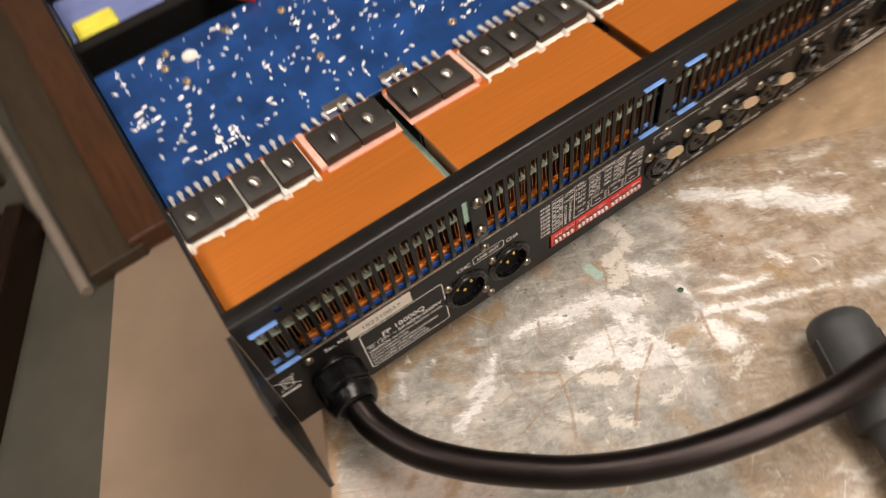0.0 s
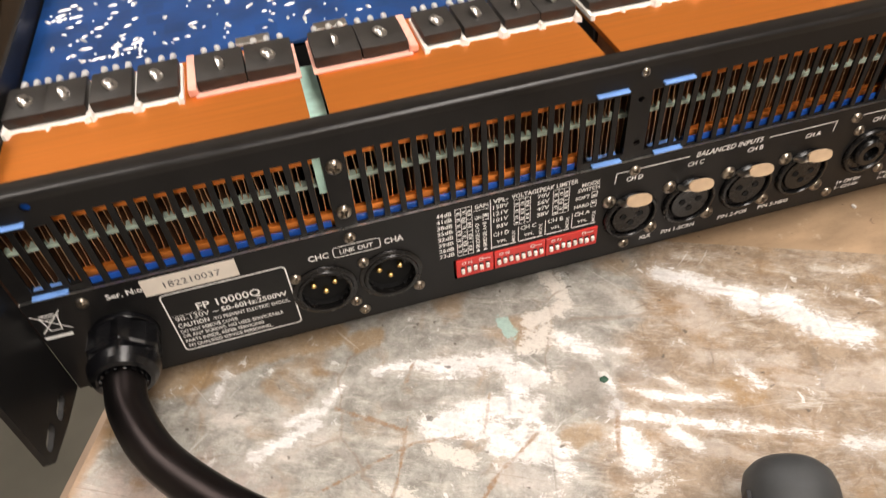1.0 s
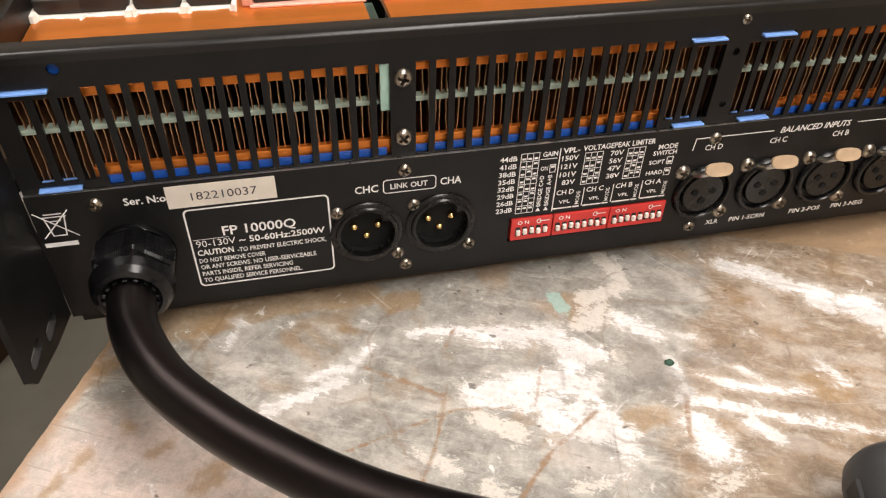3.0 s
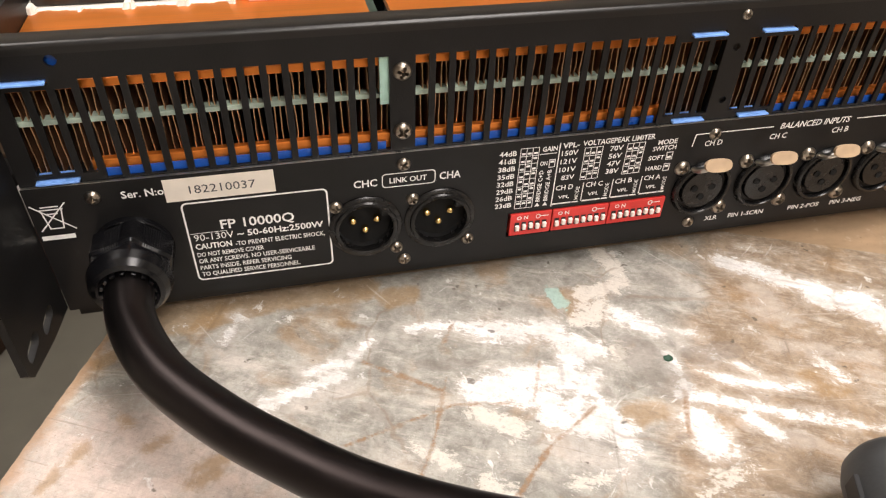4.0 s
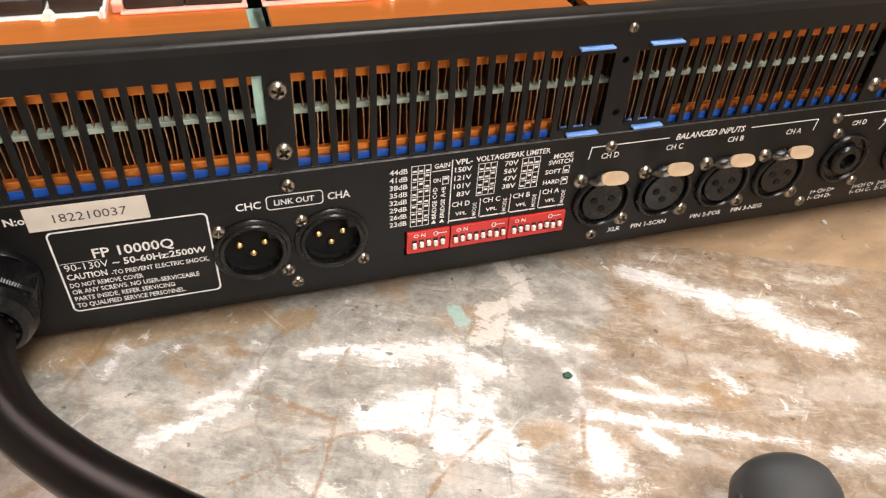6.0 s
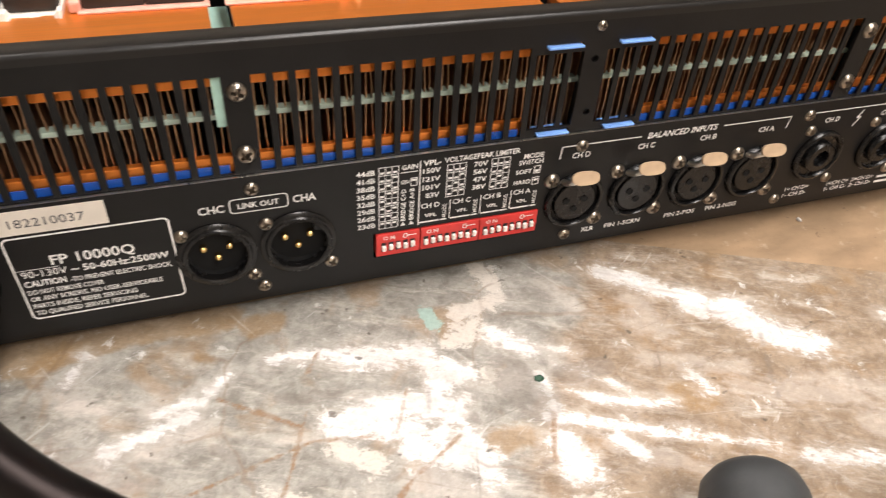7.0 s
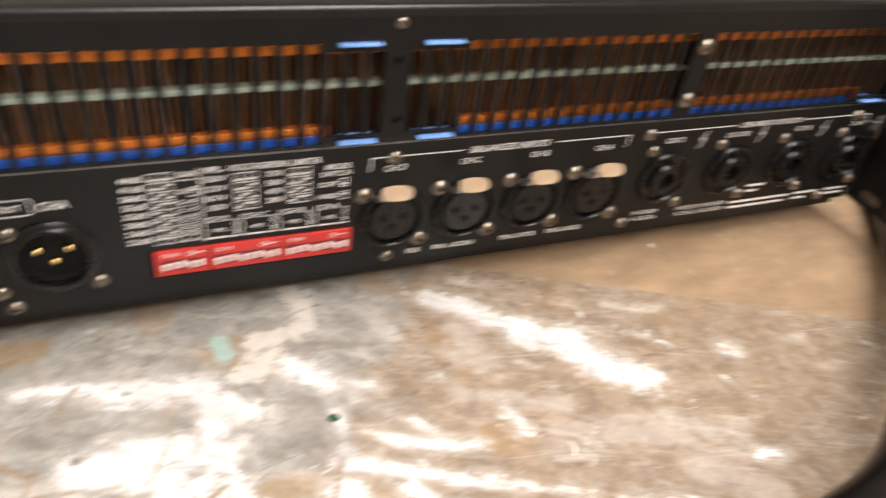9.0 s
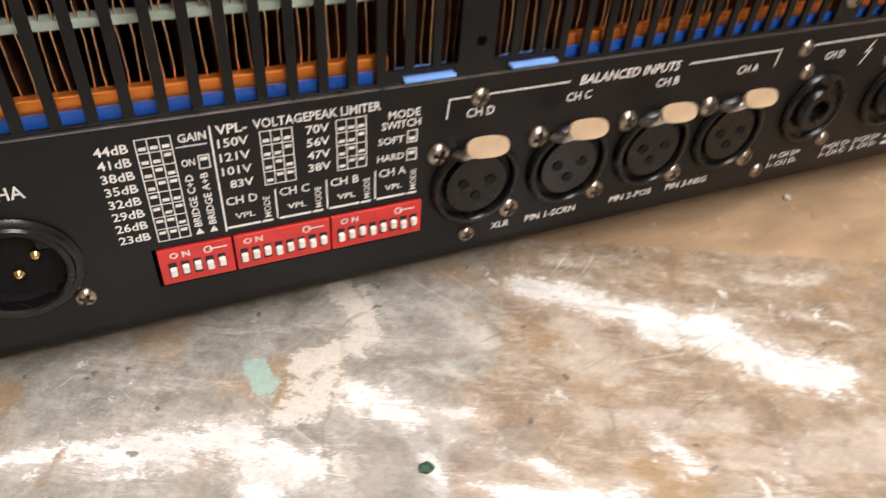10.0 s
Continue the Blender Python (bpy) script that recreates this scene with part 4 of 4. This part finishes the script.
def xlr_female(x, z):
    f = part("input_socket", lathe([(0.0117, 0.0), (0.0117, -0.0008), (0.011, -0.002), (0.0101, -0.0022), (0.0097, -0.0016), (0.0096, 0.0014), (0.0084, 0.0014), (0.0083, -0.0010), (0.0079, -0.0016), (0, -0.0016)], 48, None, x, z),
             M_SOCKET, amp, "black three-hole input socket", True)
    # black discs on the face carry the shade of open pin holes
    me = mesh_of(lathe([(0.00135, -0.0002), (0.0012, 0.0), (0, 0.0)], 16), "pin_hole", M_HOLE_SHADE, True)
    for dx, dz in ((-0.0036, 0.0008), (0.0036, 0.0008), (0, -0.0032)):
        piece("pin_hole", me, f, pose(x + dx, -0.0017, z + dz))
    screw(x - 0.0101, z + 0.0096, f)
    screw(x + 0.0105, z - 0.0102, f)
    la = part("latch", tube(smooth_path([(x - 0.006, -0.0012, z + 0.0092), (x - 0.0058, -0.0045, z + 0.0108), (x - 0.005, -0.0065, z + 0.0125), (x - 0.001, -0.0072, z + 0.0135)], 5), 0.0011, 10), M_STEEL, f, "steel release latch")
    # flat oval push tab, tilted back
    pts = []
    for i in range(28):
        a = 2 * math.pi * i / 28
        cx, cz = math.cos(a), math.sin(a)
        pts.append((0.0050 * math.copysign(abs(cx) ** 0.7, cx), 0.0024 * math.copysign(abs(cz) ** 0.8, cz)))
    bm = extrude_xy(pts, 0.0, 0.0011)
    me = mesh_of(bm, "push_tab", M_CREAM)
    piece("push_tab", me, la, pose(x - 0.0022, -0.0082, z + 0.0150, 62, 0, -4), "cream oval push tab")


for k in range(4):
    xlr_female(0.2218 + 0.026 * k, 0.0308)


def speaker_socket(x, z):
    f = part("speaker_socket", lathe([(0.0113, 0.0), (0.0113, -0.0008), (0.0107, -0.0018), (0.0099, -0.002), (0.0093, -0.0014), (0.009, -0.0004), (0.0068, -0.0002), (0.0065, -0.0024), (0.0059, -0.003), (0.0036, -0.003), (0.0033, -0.002), (0.0032, -0.0003), (0, -0.0003)], 48, None, x, z),
             M_SOCKET, amp, "round black twist-lock speaker socket", True)
    screw(x - 0.0085, z + 0.0122, f, True)
    screw(x + 0.0108, z - 0.0125, f, True)


for k in range(4):
    speaker_socket(0.3305 + 0.0322 * k, 0.0338)


def dip_switches():
    for x0, x1, n in ((0.1482, 0.1636, 5), (0.1641, 0.1855, 8), (0.1859, 0.2080, 8)):
        d = part("switch_block", boxes((x0, x1, -0.0006, 0.0045, 0.0193, 0.0286), bevel=0.0002), M_RED, amp, "red switch block with white levers")
        pitch = 0.00256
        xs = x0 + ((x1 - x0) - pitch * (n - 1)) / 2
        me = mesh_of(boxes((-0.0007, 0.0007, -0.0018, -0.0004, -0.0009, 0.0011), bevel=0.00025), "lever", M_WHITE)
        # dark plate on the block's face, coloured like the shade in a lever slot
        sl = mesh_of(boxes((-0.00085, 0.00085, -0.00075, -0.00062, -0.0016, 0.0022)), "slot", M_DARK)
        for k in range(n):
            piece("lever", me, d, pose(xs + k * pitch, 0, 0.0229 + 0.0003 * ((k * 7) % 3)))
            piece("slot", sl, d, pose(xs + k * pitch, 0, 0.0229))


dip_switches()


# ---- printing on the plate ----
YP = -0.00012


def lettering(body, x, z, width, cap, parent=amp, mat=None, bold=0.018, up=False, y=YP, shear=0.0):
    """Text whose base line starts at x, z (mm), with the given width and cap height (mm)."""
    cu = bpy.data.curves.new("text", "FONT")
    cu.body, cu.size, cu.offset, cu.shear, cu.resolution_u = body, 1.0, bold, shear, 2
    ob = new("printed_text", cu)
    dg = bpy.context.evaluated_depsgraph_get()
    me = bpy.data.meshes.new_from_object(ob.evaluated_get(dg))
    bpy.data.objects.remove(ob)
    co = np.empty(len(me.vertices) * 3)
    me.vertices.foreach_get("co", co)
    co = co.reshape(-1, 3)
    w = co[:, 0].max() - co[:, 0].min()
    a, c = (co[:, 0] - co[:, 0].min()) / w * width / 1000, co[:, 1] / 0.7 * cap / 1000
    out = np.zeros_like(co)
    if up:
        out[:, 0], out[:, 2] = x / 1000 - c, z / 1000 + a
    else:
        out[:, 0], out[:, 2] = x / 1000 + a, z / 1000 + c
    out[:, 1] = y
    me.vertices.foreach_set("co", out.ravel())
    me.materials.clear()
    me.materials.append(mat or M_PRINT)
    o = new("printed_text", me)
    o.parent = parent
    return o


def lines(segs, width, name="printed_line", parent=amp, mat=None, y=YP):
    """Flat strokes (x0, z0, x1, z1) in mm."""
    bm = bmesh.new()
    for n, (x0, z0, x1, z1) in enumerate(segs):
        d = Vector((x1 - x0, z1 - z0)).normalized() * width / 2
        s = Vector((-d.y, d.x))
        yy = y - 0.000002 * n
        q = ((x0 - d.x + s.x, z0 - d.y + s.y), (x1 + d.x + s.x, z1 + d.y + s.y), (x1 + d.x - s.x, z1 + d.y - s.y), (x0 - d.x - s.x, z0 - d.y - s.y))
        bm.faces.new([bm.verts.new((u / 1000, yy, v / 1000)) for u, v in q])
    return tagged(part(name, bm, mat or M_PRINT, parent), kind="stuff")


def frame_lines(x0, x1, z0, z1, r=0.0):
    if not r:
        return [(x0, z0, x1, z0), (x1, z0, x1, z1), (x1, z1, x0, z1), (x0, z1, x0, z0)]
    out, pts = [], []
    for cx, cz, a0 in ((x1 - r, z1 - r, 0), (x0 + r, z1 - r, 90), (x0 + r, z0 + r, 180), (x1 - r, z0 + r, 270)):
        for k in range(5):
            a = radians(a0 + 22.5 * k)
            pts.append((cx + r * math.cos(a), cz + r * math.sin(a)))
    return [(*p, *q) for p, q in zip(pts, pts[1:] + pts[:1])]


def printing():
    lettering("Ser. N:o", 25, 52.3, 12, 2.5, bold=0.02)
    st = part("serial_sticker", boxes((0.0371, 0.0695, -0.0002, 0.0, 0.0492, 0.0572)), M_PAPER, amp, "cream paper serial number sticker")
    lettering("182210037", 44.2, 51.6, 19.5, 2.9, st, M_INK, 0.0, y=-0.0003)
    lines(frame_lines(40.8, 85, 17, 48, 1.6), 0.55)
    for body, x, z, w, c, b in (("FP 10000Q", 51, 37, 23, 3.5, 0.016), ("90-130V", 42.2, 33.2, 12.2, 2.6, 0.0), ("~ 50-60Hz:2500W", 55.5, 33.2, 27.5, 2.4, 0.02), ("CAUTION", 42, 29.8, 11.3, 2.2, 0.025),
                                ("-TO PREVENT ELECTRIC SHOCK,", 54.4, 29.6, 28.8, 1.75, 0.015), ("DO NOT REMOVE COVER", 42, 26.7, 21, 1.75, 0.015), ("OR ANY SCREWS. NO USER-SERVICEABLE", 42, 24, 37.4, 1.75, 0.015),
                                ("PARTS INSIDE, REFER SERVICING", 42, 21.2, 29.4, 1.75, 0.015), ("TO QUALIFIED SERVICE PERSONNEL.", 42, 18.4, 32.2, 1.75, 0.015)):
        lettering(body, x, z, w, c, bold=b)
    lines([(41.5, 36.2, 52.5, 36.2)], 0.2)
    lettering("CHC", 93.7, 47, 7.6, 2.7)
    lettering("CHA", 121.9, 47, 7.2, 2.7)
    lettering("LINK OUT", 105.3, 47.4, 12.4, 2.0, bold=0.02)
    lines(frame_lines(103, 120.4, 46, 51, 1.2), 0.35)
    # crossed-out bin
    lines([(-0.2, 52.6, 10, 43.6), (9.2, 53, 0.6, 43.6), (2.2, 50.6, 3.2, 44.2), (3.2, 44.2, 6.8, 44.2), (6.8, 44.2, 7.8, 50.6), (1.6, 51, 8.2, 51), (2.6, 52, 7.2, 52), (3.8, 49.5, 6.4, 49.5)], 0.4, "crossed_bin_mark")
    lines([(0.6, 40.9, 8.3, 40.9)], 1.6, "crossed_bin_mark")
    # gain table
    for k, s in enumerate(("44dB", "41dB", "38dB", "35dB", "32dB", "29dB", "26dB", "23dB")):
        lettering(s, 142, 53 - 3 * k, 6, 1.9)

    def grid(x0, x1, z0, z1, rows, seed):
        r = random.Random(seed)
        dx, dz = (x1 - x0) / 3, (z1 - z0) / rows
        segs = [(x0 + dx * i, z0, x0 + dx * i, z1) for i in range(4)] + [(x0, z0 + dz * j, x1, z0 + dz * j) for j in range(rows + 1)]
        lines(segs, 0.24)
        bars = []
        for j in range(rows):
            for i in range(3):
                zc = z0 + dz * (j + (0.68 if (rows - 1 - j) >> (2 - i) & 1 else 0.32))
                bars.append((x0 + dx * (i + 0.36), zc, x0 + dx * (i + 0.64), zc))
        lines(bars, 0.75)

    grid(149.3, 155.7, 31, 55.4, 8, 1)
    grid(172.3, 178.8, 40.4, 53.2, 4, 2)
    grid(188, 194.5, 40.8, 53.2, 4, 3)
    lettering("GAIN", 156.9, 53.5, 5.3, 1.8, bold=0.02)
    lettering("ON", 156.7, 48, 2.6, 1.6, bold=0.02)
    lines([(156.4, 52.5, 162, 52.5)], 0.3)
    lines(frame_lines(160, 162, 47, 50), 0.28)
    lines([(160.7, 49.2, 161.3, 49.2)], 0.8)
    lines([(163, 30.4, 163, 56)], 0.4)
    lettering("BRIDGE C+D", 158.3, 33, 13, 1.5, up=True)
    lettering("BRIDGE A+B", 161.2, 33, 13, 1.5, up=True)
    for x in (157.6, 160.5):
        bm = bmesh.new()
        bm.faces.new([bm.verts.new((u / 1000, YP, v / 1000)) for u, v in ((x - 0.9, 31), (x + 0.9, 31), (x, 32.6))])
        part("arrow_mark", bm, M_PRINT, amp)
    lettering("VPL-", 164, 54, 6, 2, bold=0.025)
    lettering("VOLTAGEPEAK LIMITER", 171.2, 54.1, 26.6, 2)
    for k, s in enumerate(("150V", "121V", "101V", "83V")):
        lettering(s, 164 + (1.2 if k == 3 else 0), 51 - 3.3 * k, 6 - (1.2 if k == 3 else 0), 1.9)
    for k, s in enumerate(("70V", "56V", "47V", "38V")):
        lettering(s, 181.6, 51 - 3.1 * k, 4.9, 1.9)
    lettering("MODE", 199.5, 51.4, 7.3, 1.9)
    lettering("SWITCH", 198, 49, 9, 1.8)
    lettering("SOFT", 197.2, 45.3, 6, 1.7)
    lettering("HARD", 197, 41, 6.3, 1.7)
    lines(frame_lines(204, 206.2, 45, 47.9), 0.28)
    lines(frame_lines(204, 206.2, 40.3, 43.2), 0.28)
    lines([(204.8, 45.9, 205.4, 45.9), (204.8, 42.2, 205.4, 42.2)], 0.9)
    for k, s in enumerate("DCBA"):
        x = 163.8 + 11.2 * k
        lettering("CH " + s, x, 36.9, 6.5, 2.0, bold=0.016)
        lettering("VPL", x + 1.4, 33.1, 4.2, 1.4)
        lettering("MODE", x + 9.0, 32, 5.6, 1.4, up=True, bold=0.01)
        lines([(x - 0.2, 31.1, x + 6.2, 31.1), (x + 7.2, 31.1, x + 9, 31.1)], 0.6)
        if k:
            lines([(x - 0.9, 31.4, x - 0.9, 38.8)], 0.35)
    for x in (150.5, 166, 188):
        lettering("O N", x, 26.3, 4.2, 1.5, y=-0.0007)
        a = x + (8.4 if x < 160 else 14.5)
        lines([(a, 27.0, a + 3.4, 27.0)], 0.35, y=-0.0007)
        lines(frame_lines(a - 1.2, a + 0.3, 26.2, 27.8, 0.7), 0.3, y=-0.0007)
    # inputs
    lines([(213.2, 49.4, 213.6, 54), (213.6, 54, 244, 54), (279, 54, 309, 54), (309, 54, 308.6, 49.4)], 0.4)
    lettering("BALANCED INPUTS", 247, 52.8, 29, 2.4, shear=0.15)
    for k, s in enumerate("DCBA"):
        lettering("CH " + s, 218 + 26 * k, 48.8, 7, 2.2, bold=0.016)
    for s, x, w in (("XLR", 228, 5.4), ("PIN 1-SCRN", 238.2, 15.4), ("PIN 2-POS", 264.8, 14), ("PIN 3-NEG", 284, 14.6)):
        lettering(s, x, 14.4, w, 2.0)
    # speaker outputs
    lines([(321, 54, 357, 54), (393, 54, 428, 54), (428, 54, 430, 50)], 0.4)
    lettering("SPEAKER OUTPUTS", 360, 52.9, 31, 2.2, shear=0.15)
    for s, x, w in (("CH D", 327, 7), ("CH C+D", 355, 11), ("CH B", 391, 7), ("CH A", 421, 7)):
        lettering(s, x, 49, w, 2.1, bold=0.016)
    for x in (343, 372, 405, 436):
        lines([(x + 1.8, 52.4, x - 0.2, 49.4), (x - 0.2, 49.4, x + 1.6, 49.6), (x + 1.6, 49.6, x - 0.6, 45.8)], 0.5, "lightning_mark")
    for s, x, z, w in (("1+ CH D+", 322, 17.2, 12), ("1- CH D-", 322, 14.2, 12), ("1+CH C+  2+CH D+", 344, 16.6, 25), ("1- CH C-  2- CH D-", 344, 13.8, 25)):
        lettering(s, x, z, w, 1.9)
    lines([(372, 16.8, 404, 16.8), (372, 14.2, 402, 14.2), (378, 24.5, 386, 24.5), (378, 21.8, 383, 21.8), (408, 17, 420, 17), (408, 14.4, 414, 14.4), (426, 17, 437, 17), (426, 14.6, 437, 14.6)], 1.2, "small_print")


printing()


# ---- mains cable, its gland and plug ----
def gland():
    x, z = 0.0245, 0.0338
    g = part("cable_gland", lathe([(0.0118, 0.0), (0.0118, -0.0018), (0.0115, -0.0024)], 32, None, x, z), M_GLAND, amp, "black nylon cable gland", True)
    bm = bmesh.new()
    prof = ((0.0120, -0.0022), (0.0130, -0.0030), (0.0130, -0.0118), (0.0122, -0.0128), (0.0121, -0.0160), (0.0113, -0.0190), (0.0100, -0.0210), (0.0087, -0.0217), (0.0078, -0.0213), (0.0074, -0.019))
    seg = 192
    rings = []
    for n, (r, y) in enumerate(prof):
        ring = []
        for i in range(seg):
            a = 2 * math.pi * i / seg
            hexr = r
            if n < 4:
                f = ((a + math.pi / 6 + 0.2) % (math.pi / 3)) - math.pi / 6
                hexr = min(r, r * 0.875 / math.cos(f))
                if n in (1, 2) and abs(f) < 0.26:
                    hexr -= 0.00022 * (i % 2)
            ring.append(bm.verts.new((x + hexr * math.cos(a), y, z + hexr * math.sin(a))))
        rings.append(ring)
    for p, q in zip(rings, rings[1:]):
        for i in range(seg):
            bm.faces.new((p[i], p[(i + 1) % seg], q[(i + 1) % seg], q[i]))
    nut = part("nut", bm, M_GLAND, g, "ribbed hexagonal nut", True)
    nut.data.set_sharp_from_angle(angle=radians(17))
    me = mesh_of(boxes((-0.0007, 0.0007, -0.0221, -0.0195, 0.0067, 0.0078), bevel=0.0002), "finger", M_GLAND)
    for k in range(16):
        piece("finger", me, g, pose(x, 0, z, 0, 22.5 * k, 0))


gland()


def mains_cable():
    pts = [(0.0245, -0.008, 0.0338), (0.0246, -0.021, 0.0334), (0.0265, -0.034, 0.032), (0.0352, -0.0528, 0.0315), (0.050, -0.0707, 0.0315), (0.0658, -0.0852, 0.0315), (0.0828, -0.0987, 0.032), (0.105, -0.1118, 0.033),
           (0.1295, -0.1225, 0.035), (0.157, -0.131, 0.037), (0.187, -0.1368, 0.038), (0.226, -0.139, 0.0372), (0.268, -0.1375, 0.034), (0.31, -0.129, 0.029), (0.35, -0.108, 0.0225), (0.386, -0.0815, 0.0172),
           (0.424, -0.0495, 0.0115), (0.462, -0.011, 0.007), (0.51, 0.05, 0.0069), (0.57, 0.12, 0.0069)]
    c = part("mains_cable", tube(smooth_path(pts, 8), 0.0068, 28), M_RUBBER, None, smooth=True)
    tagged(c, "thick black rubber mains cable looping over the bench", "cable")


mains_cable()


def plug():
    p = thing("mains_plug", "dark grey rubber plug lying on the painted sheet", "plug")
    bm = lathe([(0, 0), (0.0075, 0.0003), (0.0108, 0.0015), (0.013, 0.004), (0.014, 0.008), (0.0141, 0.014), (0.0141, 0.05), (0.0138, 0.0535), (0, 0.0535)], 40)
    part("plug_body", bm, M_PLUG, p, smooth=True)
    # raised dark blocks whose colour stands for the shade in the side notches
    part("slot", boxes((-0.01445, -0.0128, 0.012, 0.03, -0.001, 0.005), (0.0128, 0.01445, 0.012, 0.03, -0.001, 0.005), bevel=0.0003), M_DARK, p)
    part("neck", lathe([(0.0102, 0.0535), (0.0095, 0.06), (0.0085, 0.085), (0, 0.085)], 28), M_PLUG, p, smooth=True)
    p.matrix_basis = pose(0.2245, -0.1075, 0.0144, 0, 0, 180 - 25)


plug()


# ---- things on the floor beside the bench ----
def floor_things():
    t = tagged(part("wooden_plank", boxes((-0.075, 0.075, 0, 1.5, 0, 0.05), bevel=0.006), M_PLANK), "brown wooden plank lying on the floor", "plank")
    t.matrix_basis = pose(-0.09, 0.95, -0.792, 0, 0, 1)
    t = tagged(part("grey_board", boxes((-0.06, 0.06, 0, 1.5, 0, 0.04), bevel=0.004), M_GREYWOOD), "grey-brown board lying on the floor", "board")
    t.matrix_basis = pose(-0.20, 0.94, -0.8, 0, 0, 2)
    bm = lathe([(0, 0), (0.0125, 0), (0.0135, 0.003), (0.0135, 1.5), (0, 1.5)], 24)
    t = tagged(part("metal_pole", bm, M_POLE_GLOSS, smooth=True), "metal pole lying on the floor, pale to stand for its lamp reflection", "pole")
    t.matrix_basis = pose(-0.28, 0.93, -0.7865, 0, 0, 4)
    cr = thing("long_crate", "low brown crate of wide boards standing on the floor", "crate")
    part("crate_body", boxes((-0.27, 0.27, 0, 1.1, 0, 0.09), bevel=0.004), M_CRATE, cr)
    me = mesh_of(boxes((-0.128, 0.128, -0.005, 1.105, 0.09, 0.108), bevel=0.004), "board", M_CRATE)
    for x in (-0.135, 0.135):
        piece("board", me, cr, pose(x, 0, 0))
    cr.matrix_basis = pose(-0.62, 1.34, -0.8, 0, 0, 6)
    sh = thing("shoe_rack", "dark wooden low rack beside the bench", "rack")
    part("board", boxes((-0.5, 0.0, 0, 0.85, 0.04, 0.07), bevel=0.004), M_WOOD, sh)
    part("edge_rail", boxes((0.0, 0.04, 0, 0.85, 0.0, 0.09), bevel=0.004), M_WOOD, sh)
    part("support", boxes((-0.5, 0, 0.02, 0.05, 0, 0.04), (-0.5, 0, 0.75, 0.78, 0, 0.04)), M_WOOD, sh)
    sh.matrix_basis = pose(-0.70, 0.42, -0.8, 0, 0, -25)
    bc = thing("black_carton", "black lidded carton on the low rack", "carton")
    part("carton_body", boxes((-0.278, -0.002, 0.002, 0.268, 0, 0.07), bevel=0.003), M_BOX, bc)
    part("lid", boxes((-0.28, 0.0, 0, 0.27, 0.07, 0.1), bevel=0.004), M_BOX, bc)
    bc.matrix_basis = pose(-0.50, 0.95, -0.73, 0, 0, -10)
    t = tagged(part("white_carton", boxes((0.0, 0.02, 0, 0.2, 0, 0.08), bevel=0.002), M_CARTON), "small white carton beside the black carton", "carton")
    t.matrix_basis = pose(-0.492, 0.955, -0.73, 0, 0, -10)
    for name, mat, loc, s, label in (("pink_cloth", M_CLOTH, (-0.60, 0.82, -0.62), (0.08, 0.1, 0.045), "crumpled pink cloth on the low rack"), ("crumpled_paper", M_STRAW, (-0.62, 0.68, -0.62), (0.06, 0.05, 0.04), "crumpled cream paper on the low rack")):
        bm = bmesh.new()
        bmesh.ops.create_icosphere(bm, subdivisions=4, radius=1)
        for v in bm.verts:
            d = v.co.normalized()
            k = 1 + 0.35 * noise.noise(d * 2.3 + Vector(loc)) + 0.2 * noise.noise(d * 6)
            v.co = Vector((d.x * s[0], d.y * s[1], d.z * s[2])) * k
        low = min(v.co.z for v in bm.verts)
        t = tagged(part(name, bm, mat, smooth=True), label, "cloth" if "cloth" in name else "paper")
        t.matrix_basis = pose(loc[0], loc[1], -0.73 - low * 0.96)


floor_things()
